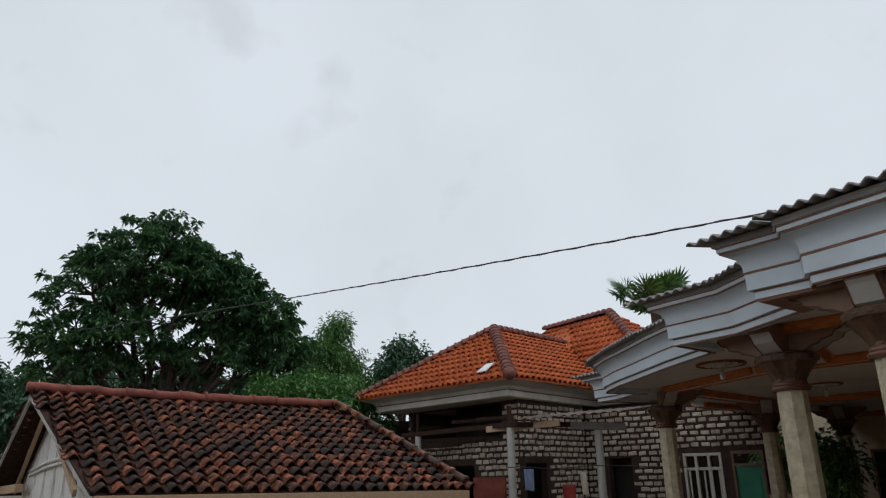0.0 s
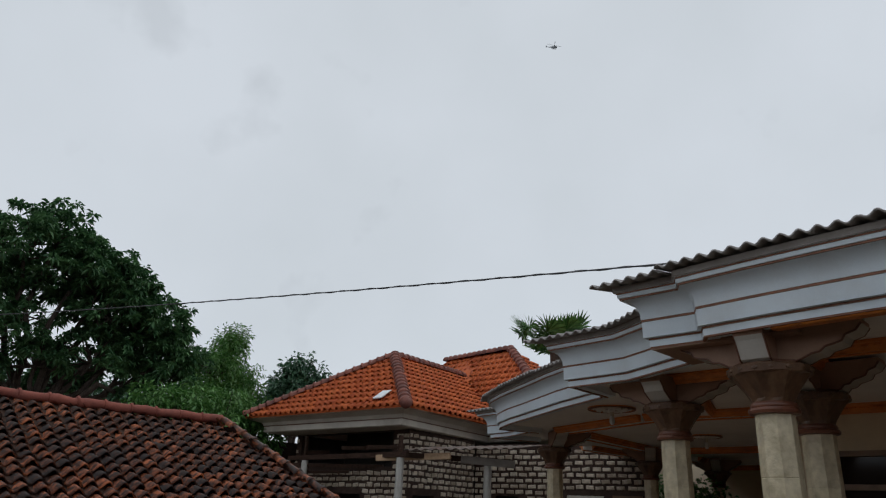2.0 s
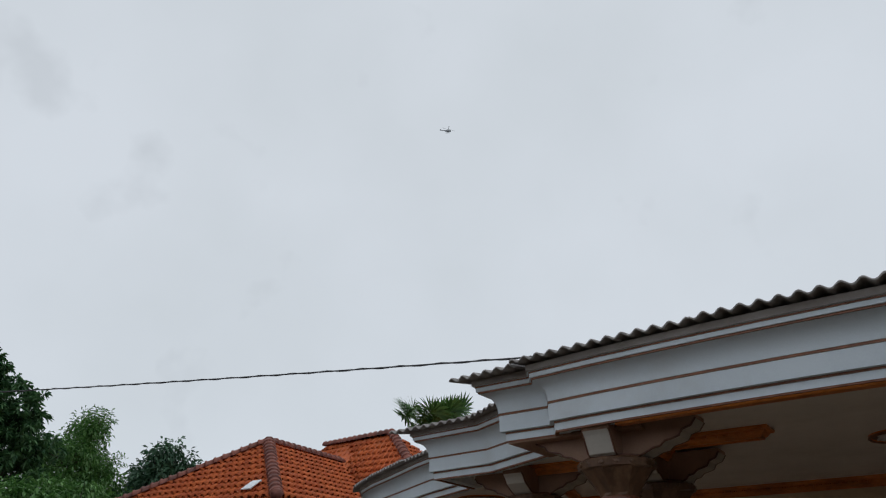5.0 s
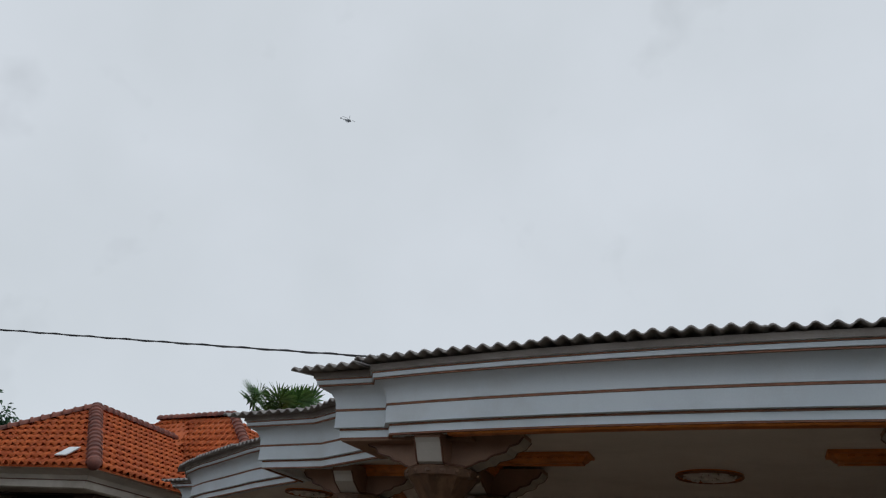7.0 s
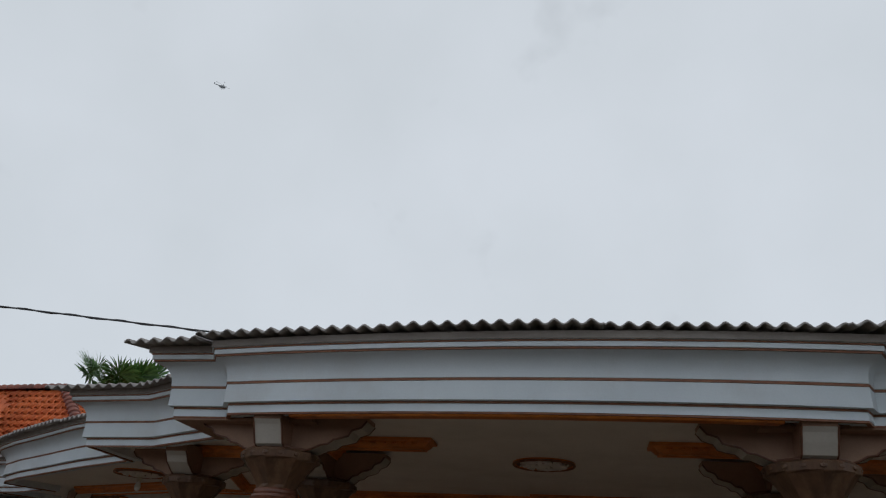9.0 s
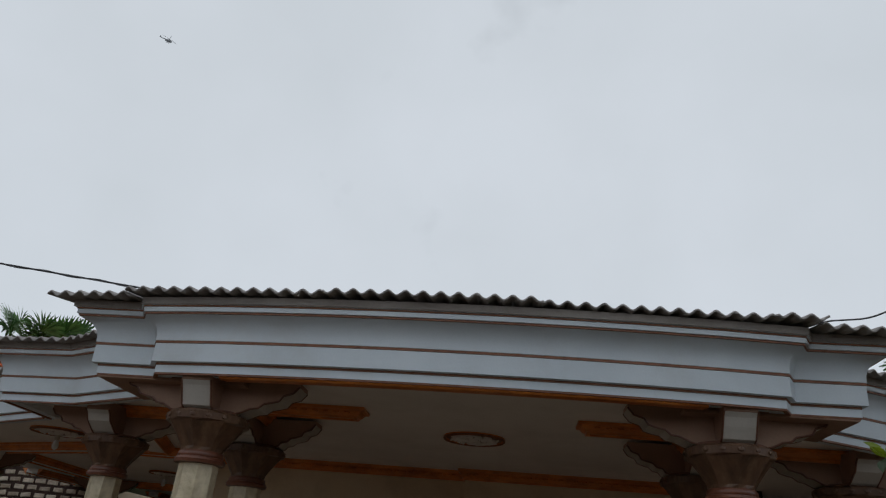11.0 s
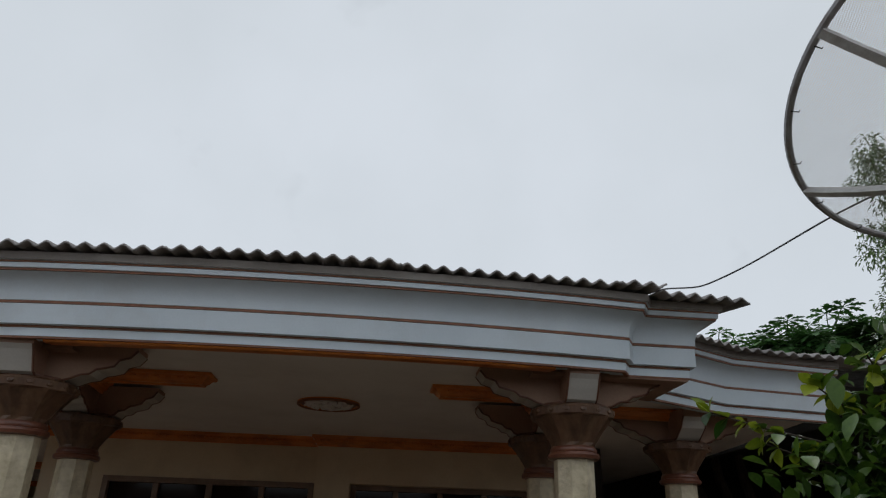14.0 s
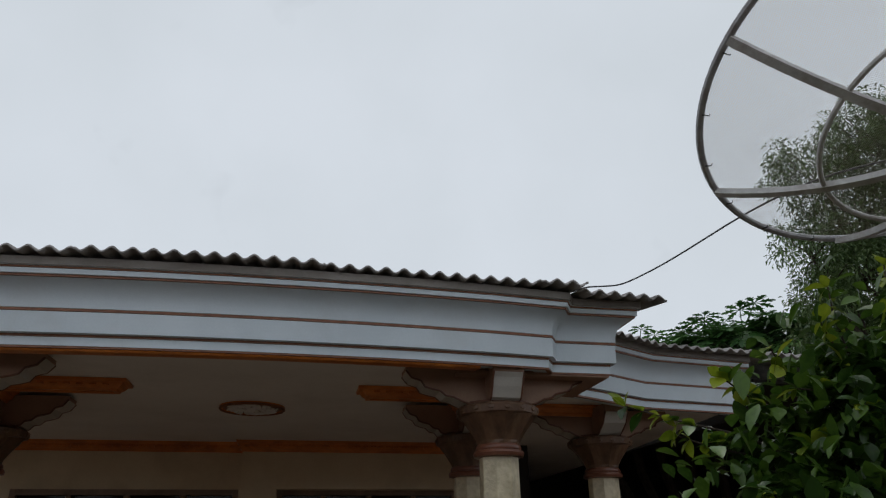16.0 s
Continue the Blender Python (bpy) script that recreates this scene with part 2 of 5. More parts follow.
def box(bm, a, b, bevel=0.0, m=None):
    """A box between two corners, bevelled, moved by m."""
    r = bmesh.ops.create_cube(bm, size=1.0)
    vs = r["verts"]
    for v in vs:
        v.co = Vector(((a[i] + b[i]) / 2 + v.co[i] * (b[i] - a[i]) for i in range(3)))
    if bevel:
        es = list({e for v in vs for e in v.link_edges})
        rb = bmesh.ops.bevel(bm, geom=es, offset=bevel, segments=2, affect="EDGES", profile=0.6)
        vs = list({v for f in rb["faces"] for v in f.verts} | {v for v in vs if v.is_valid})
    if m is not None:
        vs = [v for v in vs if v.is_valid]
        seen, stack = set(vs), list(vs)
        while stack:
            v = stack.pop()
            for e in v.link_edges:
                o = e.other_vert(v)
                if o not in seen:
                    seen.add(o)
                    stack.append(o)
        for v in seen:
            v.co = m @ v.co
    return bm


def boxed(a, b, bevel=0.0, m=None):
    return box(bmesh.new(), a, b, bevel, m)


def bar(bm, p, q, w, h, bevel=0.0):
    """A rectangular bar from p to q."""
    p, q = Vector(p), Vector(q)
    d = q - p
    m = Matrix.Translation(p) @ d.to_track_quat("X", "Z").to_matrix().to_4x4()
    return box(bm, (0, -w / 2, -h / 2), (d.length, w / 2, h / 2), bevel, m)


def tube(bm, pts, radius, sides=8):
    """A round tube along points; radius a number or one for each point."""
    pts = [Vector(p) for p in pts]
    rs = [radius] * len(pts) if isinstance(radius, (int, float)) else list(radius)
    rings = []
    side = None
    for i, p in enumerate(pts):
        d = (pts[min(i + 1, len(pts) - 1)] - pts[max(i - 1, 0)]).normalized()
        if side is None:
            side = d.orthogonal().normalized()
        side = (side - d * side.dot(d)).normalized()
        up = d.cross(side)
        rings.append([bm.verts.new(p + (side * math.cos(a) + up * math.sin(a)) * rs[i]) for a in (2 * math.pi * k / sides for k in range(sides))])
    for r0, r1 in zip(rings, rings[1:]):
        for k in range(sides):
            bm.faces.new((r0[k], r0[(k + 1) % sides], r1[(k + 1) % sides], r1[k]))
    bm.faces.new(rings[0][::-1])
    bm.faces.new(rings[-1])
    return bm


def lathe(bm, profile, sides=8, turn=0.0):
    """A turned form from (radius, z) rows."""
    rings = [[bm.verts.new((r * math.cos(a), r * math.sin(a), z)) for a in (turn + 2 * math.pi * k / sides for k in range(sides))] for r, z in profile]
    for r0, r1 in zip(rings, rings[1:]):
        for k in range(sides):
            bm.faces.new((r0[k], r0[(k + 1) % sides], r1[(k + 1) % sides], r1[k]))
    bm.faces.new(rings[0][::-1])
    bm.faces.new(rings[-1])
    return bm


def prism(bm, poly, z0, z1):
    """A flat slab from a plan outline."""
    lo = [bm.verts.new((x, y, z0)) for x, y in poly]
    hi = [bm.verts.new((x, y, z1)) for x, y in poly]
    n = len(poly)
    bm.faces.new(hi)
    bm.faces.new(lo[::-1])
    for i in range(n):
        bm.faces.new((lo[i], lo[(i + 1) % n], hi[(i + 1) % n], hi[i]))
    bmesh.ops.recalc_face_normals(bm, faces=bm.faces)
    return bm


def offsets(line):
    """Mitre directions of a plan line; outward is to the right of its way."""
    pts = [Vector((x, y)) for x, y in line]
    out = []
    for i in range(len(pts)):
        ns = []
        if i > 0:
            d = (pts[i] - pts[i - 1]).normalized()
            ns.append(Vector((d.y, -d.x)))
        if i < len(pts) - 1:
            d = (pts[i + 1] - pts[i]).normalized()
            ns.append(Vector((d.y, -d.x)))
        n = sum(ns, Vector((0, 0))).normalized()
        out.append(n / max(0.45, n.dot(ns[0])))
    return pts, out


def sweep(bm, line, profile, closed=True):
    """Sweeps a profile of (outward, z) rows along a plan line with mitred corners."""
    pts, ns = offsets(line)
    rings = [[bm.verts.new((p.x + n.x * o, p.y + n.y * o, z)) for o, z in profile] for p, n in zip(pts, ns)]
    k = len(profile)
    for r0, r1 in zip(rings, rings[1:]):
        for j in range(k if closed else k - 1):
            bm.faces.new((r0[j], r1[j], r1[(j + 1) % k], r0[(j + 1) % k]))
    if closed:
        bm.faces.new(rings[0])
        bm.faces.new(rings[-1][::-1])
    bmesh.ops.recalc_face_normals(bm, faces=bm.faces)
    return bm


# ---- ground ----
bm = bmesh.new()
bmesh.ops.create_grid(bm, x_segments=60, y_segments=60, size=400)
for v in bm.verts:
    near = max(0.0, 1 - v.co.length / 300)
    v.co.z = -0.02 + 0.25 * noise.noise(v.co * 0.02) * (1 - near) - 0.1 * (1 - near)
tagged(part("ground", bm, M_ground), "bare packed earth yard reaching to the horizon", "ground", kind="structure")
bm = bmesh.new()
prism(bm, [(-6.6, 8.6), (-4.4, 7.2), (-3.1, 5.7), (-1.6, 4.5), (3.2, 4.5), (4.8, 5.6), (8.4, 5.6), (8.4, 17.0), (-6.6, 17.0)], -0.3, 0.12)
tagged(part("porch_floor", bm, M_floor), "brown tiled raised porch floor", "floor", kind="structure")

# ---- porch house: plan ----
ZB, ZC, ZT = 3.02, 3.09, 3.478     # cornice bottom, ceiling, roof edge
AX = 0.81                          # the front bay's middle


def bay_front(x0, x1, y, bulge, n=10):
    return [(x0 + (x1 - x0) * i / n, y - bulge * (1 - (2 * i / n - 1) ** 2)) for i in range(n + 1)]


LINE_MAIN = [(-1.70, 4.90), (-1.70, 4.20), (-1.285, 4.20), (-1.22, 4.085)] + bay_front(-1.215, 2.835, 4.08, 0.115)[1:-1] + [(2.84, 4.085), (2.905, 4.20), (3.32, 4.20), (3.32, 4.90)]
LINE_WEST = [(-3.27, 6.12), (-3.24, 5.36), (-2.53, 5.30), (-1.73, 4.88)]
LINE_FAR = [(-6.15, 8.75), (-6.42, 8.08), (-6.22, 7.86), (-5.72, 7.50), (-5.06, 7.10), (-4.2, 6.56), (-3.32, 6.08)]
LINE_END = [(-7.05, 9.95), (-7.42, 9.05), (-6.95, 8.95), (-6.30, 8.62)]
LINE_EAST = [(3.35, 4.88), (4.10, 5.28), (5.12, 5.43)]

BAND = [(0.0, 0.0), (0.0, 0.050), (-0.012, 0.053), (-0.012, 0.064), (0.035, 0.067), (0.037, 0.19), (0.022, 0.194), (0.022, 0.206),
        (0.042, 0.21), (0.044, 0.25), (0.056, 0.29), (0.080, 0.325), (0.112, 0.348), (0.145, 0.358), (0.137, 0.361), (0.137, 0.37),
        (0.165, 0.373), (0.167, 0.403), (0.157, 0.406), (0.157, 0.413), (0.185, 0.416), (0.185, 0.458), (-0.12, 0.458), (-0.12, 0.0)]


def cornice(line, label):
    ob = empty("cornice", (line[1][0], line[1][1], ZB))
    inv = Matrix.Translation(-ob.location)
    bm = sweep(bmesh.new(), line, [(o, ZB + z) for o, z in BAND])
    bm.transform(inv)
    part("moulding", bm, M_white, ob, "", True)
    for o0, o1, z0, z1 in ((-0.02, 0.004, 0.051, 0.0655), (0.012, 0.041, 0.192, 0.2075), (0.12, 0.155, 0.3595, 0.3715), (0.14, 0.172, 0.4045, 0.4145), (-0.03, -0.004, -0.012, 0.004)):
        bm = sweep(bmesh.new(), line, [(o0, ZB + z0), (o1, ZB + z0), (o1, ZB + z1), (o0, ZB + z1)])
        bm.transform(inv)
        part("trim_line", bm, M_trim, ob, "brown painted groove line")
    bm = sweep(bmesh.new(), line, [(0.15, ZB + 0.4165), (0.189, ZB + 0.4165), (0.191, ZB + 0.464), (0.15, ZB + 0.464)])
    bm.transform(inv)
    part("roof_edge_board", bm, M_edge_board, ob, "greyish brown board under the roof edge")
    return tagged(ob, label, "cornice", "porch cornices")


cornice(LINE_MAIN, "white stepped cornice of the front bay with brown lines")
cornice(LINE_WEST, "white stepped cornice of a recessed bay with brown lines")
cornice(LINE_FAR, "white faceted cornice of a rounded far bay")
cornice(LINE_END, "white cornice at the far end of the porch")
cornice(LINE_EAST, "white cornice of a recessed bay behind the bush")


# ---- corrugated roofs ----
PITCH = 0.112


def corrugated(line, back, rise, label, ends=(0.0, 0.0), over=0.31, z=ZT):
    """One wavy roof over a bay: its front edge follows the line; the waves run back along +y or the given way."""
    pts = [Vector((x, y)) for x, y in line]
    pts, ns = offsets([tuple(p) for p in pts])
    edge = [p + n * over for p, n in zip(pts, ns)]
    edge[0] += (edge[0] - edge[1]).normalized() * ends[0]
    edge[-1] += (edge[-1] - edge[-2]).normalized() * ends[1]
    seg = [(b - a).length for a, b in zip(edge, edge[1:])]
    total = sum(seg)
    cols = int(total / PITCH * 8)
    way = Vector(back)
    verts, faces = [], []
    rows = 6
    for i in range(cols + 1):
        s = total * i / cols
        k, left = 0, s
        while k < len(seg) - 1 and left > seg[k]:
            left -= seg[k]
            k += 1
        p = edge[k].lerp(edge[k + 1], min(1, left / seg[k]))
        sheet = int(s / (PITCH * 12.5))
        jag = 0.018 * math.sin(sheet * 2.3) + 0.007 * noise.noise(Vector((s * 2.1, 3.0, 0.0)))
        wave = 0.0168 * math.sin(2 * math.pi * s / PITCH) + 0.008 * (sheet % 2) + 0.006 * noise.noise(Vector((s * 0.7, 0.0, 5.0)))
        for r in range(rows + 1):
            u = r / rows
            q = p + way * u
            if r == 0:
                q = q - way.normalized() * jag
            verts.append((q.x, q.y, z + 0.024 + wave + rise * u))
    n = len(verts)
    th = 0.014
    verts += [(x, y, zz - th) for x, y, zz in verts]
    w = rows + 1
    for i in range(cols):
        for r in range(rows):
            a = i * w + r
            faces.append((a, a + w, a + w + 1, a + 1))
            faces.append((n + a, n + a + 1, n + a + w + 1, n + a + w))
        a = i * w
        faces.append((a, n + a, n + a + w, a + w))
        a = i * w + rows
        faces.append((a, a + w, n + a + w, n + a))
    for r in range(rows):
        a = r
        faces.append((a, a + 1, n + a + 1, n + a))
        a = cols * w + r
        faces.append((a, n + a, n + a + 1, a + 1))
    return tagged(raw("corrugated_roof", verts, faces, M_corr, None, "", True), label, "roof", "corrugated roofs")


corrugated([(-1.44, 3.835)] + bay_front(-1.38, 3.00, 3.82, 0.10) + [(3.06, 3.835)], (0, 5.2), 0.9, "grey corrugated fibre cement roof over the front bay", over=0.0, z=ZT + 0.012)
corrugated([(-2.05, 3.925), (-1.40, 3.86)], (0, 5.2), 0.9, "grey corrugated roof sheet over a corner of the front bay", over=0.0, z=ZT - 0.008)
corrugated([(3.02, 3.86), (3.665, 3.925)], (0, 5.2), 0.9, "grey corrugated roof sheet over a corner of the front bay", over=0.0, z=ZT - 0.008)
corrugated([(-3.31, 5.37), (-2.53, 5.30), (-1.73, 4.88)], (0.5, 4.6), 0.8, "grey corrugated fibre cement roof over a recessed bay", (0.30, 0.0), over=0.29, z=ZT - 0.012)
corrugated([(-6.5, 8.15), (-6.22, 7.86), (-5.72, 7.50), (-5.06, 7.10), (-4.2, 6.56), (-3.42, 6.12)], (2.2, 4.2), 0.75, "grey corrugated fibre cement roof over the rounded far bay", (0.12, 0.0), over=0.28, z=ZT - 0.016)
corrugated([(-7.5, 9.07), (-6.95, 8.95), (-6.30, 8.62)], (1.6, 3.4), 0.6, "grey corrugated roof at the far end of the porch", (0.28, 0.0), over=0.28, z=ZT - 0.02)
corrugated([(3.35, 4.88), (4.10, 5.28), (5.20, 5.44), (7.6, 5.78)], (0.0, 4.6), 0.8, "grey corrugated fibre cement roof over the bay behind the bush", (0.0, 0.1), over=0.29, z=ZT - 0.012)

# ---- ceiling, beams ----
bm = bmesh.new()
prism(bm, [(-1.63, 4.27), (-1.2, 4.24), (-1.15, 4.14), (2.77, 4.14), (2.82, 4.24), (3.25, 4.27), (3.28, 4.92), (4.06, 5.34), (5.12, 5.49), (5.47, 9.0), (5.47, 17.2), (-7.0, 17.2), (-7.1, 13.2), (-7.1, 9.5), (-6.3, 8.2), (-5.0, 7.2), (-4.16, 6.65), (-3.2, 6.14), (-3.17, 5.43), (-2.5, 5.37), (-1.67, 4.95)], ZC, ZC + 0.06)
tagged(part("ceiling", bm, M_ceiling), "flat white painted porch ceiling", "ceiling", kind="structure")


def crown(points, side, name="crown_moulding", drop=0.085, label="orange-brown varnished crown moulding along the ceiling"):
    """A carved varnished moulding under the ceiling along a plan line, its face to the right (side 1) or left (-1)."""
    line = points if side > 0 else points[::-1]
    prof = [(0.0, ZC - 0.001), (0.0, ZC - drop), (0.014, ZC - drop), (0.02, ZC - drop * 0.8), (0.034, ZC - drop * 0.72), (0.05, ZC - drop * 0.38), (0.074, ZC - drop * 0.25), (0.08, ZC - 0.001)]
    ob = empty(name, (points[0][0], points[0][1], ZC - drop))
    inv = Matrix.Translation(-ob.location)
    bm = sweep(bmesh.new(), line, prof)
    bm.transform(inv)
    part("moulding", bm, M_wood, ob)
    pts = [Vector(p) for p in line]
    bm = bmesh.new()
    for a, b in zip(pts, pts[1:]):
        d = (b - a)
        if d.length < 0.3:
            continue
        nrm = Vector((d.y, -d.x)).normalized()
        k = int(d.length / 0.085)
        for i in range(k):
            c = a + d * ((i + 0.5) / k) + nrm * 0.046
            m = Matrix.Translation((c.x, c.y, ZC - drop * 0.52)) @ Matrix.Rotation(math.atan2(d.y, d.x), 4, "Z") @ Matrix.Rotation(0.75, 4, "X")
            box(bm, (-0.03, -0.012, -0.012), (0.03, 0.012, 0.012), 0, m)
    bm.transform(inv)
    part("carved_beads", bm, M_wood, ob)
    return tagged(ob, label, "moulding", "crown mouldings")




COLS = {"a": (-0.92, 4.43), "r": (2.57, 4.44), "b": (-2.32, 5.76), "s": (3.87, 5.76), "ab": (-1.05, 5.74), "rb": (2.67, 5.74),
        "c": (-6.12, 9.15), "e": (-6.05, 12.2), "f": (-5.95, 15.0)}


bm = sweep(bmesh.new(), bay_front(-0.75, 2.37, 4.05, 0.072), [(-0.006, 3.014), (-0.002, 3.002), (-0.012, 2.994), (-0.05, 2.992), (-0.062, 3.0), (-0.118, 3.002), (-0.118, 3.014)])
tagged(part("trim_board", bm, M_wood), "orange-brown varnished board under the front cornice", "trim", kind="structure")
for s in (-1, 1):
    ends = [(AX + s * x, y) for x, y in ((2.50, 4.212), (2.085, 4.212), (1.45, 4.22), (1.45, 4.62), (2.50, 4.89))]
    bm = prism(bmesh.new(), ends if s < 0 else ends[::-1], ZB - 0.022, ZB - 0.003)
    tagged(part("soffit", bm, M_soffit), "brown painted soffit under a corner of the front bay", "soffit", "corner soffits", "structure")


def crowned_beam(p, q, w=0.2):
    """A white ceiling beam with a varnished moulding along both sides."""
    ob = empty("ceiling_beam", (p[0], p[1], ZC - 0.1))
    inv = Matrix.Translation(-ob.location)
    bm = bar(bmesh.new(), (p[0], p[1], ZC - 0.04), (q[0], q[1], ZC - 0.04), w, 0.072, 0.004)
    bm.transform(inv)
    part("beam", bm, M_ceiling, ob)
    d = (Vector(q) - Vector(p)).normalized()
    nrm = Vector((d.y, -d.x))
    prof = [(0.0, ZC - 0.004), (0.0, ZC - 0.095), (0.014, ZC - 0.095), (0.022, ZC - 0.078), (0.04, ZC - 0.068), (0.054, ZC - 0.034), (0.078, ZC - 0.025), (0.08, ZC - 0.004)]
    for s in (1, -1):
        a, b = Vector(p) + nrm * s * w / 2, Vector(q) + nrm * s * w / 2
        line = [tuple(a), tuple(b)] if s > 0 else [tuple(b), tuple(a)]
        bm = sweep(bmesh.new(), line, prof)
        bm.transform(inv)
        part("moulding", bm, M_wood, ob, "orange-brown varnished moulding")
    return tagged(ob, "white ceiling beam edged with orange-brown varnished moulding", "beam", "ceiling beams")


def corbel_beam(x0, x1, y):
    """A short ceiling beam with a varnished moulding round its free end."""
    ob = empty("corbel_beam", (x0, y, ZC - 0.1))
    inv = Matrix.Translation(-ob.location)
    s = 1 if x1 > x0 else -1
    bm = boxed((min(x0, x1), y - 0.03, ZC - 0.066), (max(x0, x1), y + 0.03, ZC - 0.002), 0.004)
    bm.transform(inv)
    part("beam", bm, M_ceiling, ob)
    path = [(x0, y - 0.03), (x1, y - 0.03), (x1, y + 0.03), (x0, y + 0.03)]
    if s < 0:
        path = path[::-1]
    prof = [(0.0, ZC - 0.004), (0.0, ZC - 0.082), (0.03, ZC - 0.082), (0.036, ZC - 0.066), (0.05, ZC - 0.057), (0.07, ZC - 0.030), (0.095, ZC - 0.024), (0.098, ZC - 0.004)]
    bm = sweep(bmesh.new(), path, prof)
    bm.transform(inv)
    part("moulding", bm, M_wood, ob, "orange-brown varnished moulding")
    bm = bmesh.new()
    n = int(abs(x1 - x0) / 0.08)
    for side in (-1, 1):
        for i in range(n):
            m = Matrix.Translation((x0 + (x1 - x0) * (i + 0.5) / n, y + side * 0.091, ZC - 0.045)) @ Matrix.Rotation(side * 0.7, 4, "X")
            box(bm, (-0.022, -0.008, -0.011), (0.022, 0.006, 0.011), 0, m)
    bm.transform(inv)
    part("carved_beads", bm, M_wood, ob)
    return tagged(ob, "short white beam edged with orange-brown varnished carving", "beam", "corbel beams")


corbel_beam(-0.93, -0.075, 5.20)
corbel_beam(2.57, 1.775, 5.20)
crowned_beam((-0.96, 4.55), (-1.04, 5.64))
crowned_beam((2.6, 4.55), (2.66, 5.64))
crowned_beam((-2.3, 5.76), (-1.1, 5.74))
crowned_beam((2.7, 5.74), (3.84, 5.76))
crowned_beam((-2.33, 5.9), (-3.0, 7.9))
crowned_beam((-5.75, 8.85), (-3.85, 8.08))
crowned_beam((-3.82, 8.07), (-2.37, 8.12))
crowned_beam((-5.8, 9.5), (-6.05, 12.2))
crowned_beam((-7.0, 11.5), (-7.05, 13.1))
crowned_beam((-6.0, 12.6), (-2.37, 12.75))
crowned_beam((-6.2, 14.4), (-6.5, 16.8))


# ---- columns ----
def scallop(reach, drop):
    """Side outline of a bracket arm: from the column out to its tip, lower edge stepped in two curves."""
    low = [(0.10, -drop), (0.20, -drop * 0.99), (0.25, -drop * 0.93), (reach * 0.50, -drop * 0.80), (reach * 0.58, -drop * 0.77), (reach * 0.64, -drop * 0.64), (reach * 0.72, -drop * 0.60),
           (reach * 0.80, -drop * 0.54), (reach * 0.84, -drop * 0.38), (reach * 0.94, -drop * 0.30), (reach, -drop * 0.10)]
    if reach < 0.45:
        low = [(0.10, -drop), (0.20, -drop * 0.99), (0.25, -drop * 0.90), (reach * 0.85, -drop * 0.62), (reach * 0.93, -drop * 0.40), (reach, -drop * 0.28)]
    return [(0.0, 0.0), (0.0, -drop)] + low + [(reach, 0.0)]


def arm(ang, reach, drop, width=0.2):
    """One bracket arm: a brown body, a white underside strip and dark edge lines."""
    prof = scallop(reach, drop)
    body, under, edge = bmesh.new(), bmesh.new(), bmesh.new()
    rot = Matrix.Rotation(ang, 4, "Z")
    a = [body.verts.new(rot @ Vector((x, -width / 2, z))) for x, z in prof]
    b = [body.verts.new(rot @ Vector((x, width / 2, z))) for x, z in prof]
    n = len(prof)
    body.faces.new(a)
    body.faces.new(b[::-1])
    for i in range(n):
        body.faces.new((a[i], b[i], b[(i + 1) % n], a[(i + 1) % n]))
    bmesh.ops.recalc_face_normals(body, faces=body.faces)
    low = prof[1:-1]
    w = width / 2 - 0.004
    rows = [[under.verts.new(rot @ Vector((x, s * w, z - dz))) for s, dz in ((-1, 0.0), (-1, 0.006), (1, 0.006), (1, 0.0))] for x, z in low]
    for r0, r1 in zip(rows, rows[1:]):
        for k in range(3):
            under.faces.new((r0[k], r1[k], r1[k + 1], r0[k + 1]))
    bmesh.ops.recalc_face_normals(under, faces=under.faces)
    for s in (-1, 1):
        pts = [rot @ Vector((x, s * (width / 2 + 0.001), z - 0.003)) for x, z in low[1:]]
        tube(edge, pts, 0.0075, 5)
    return body, under, edge


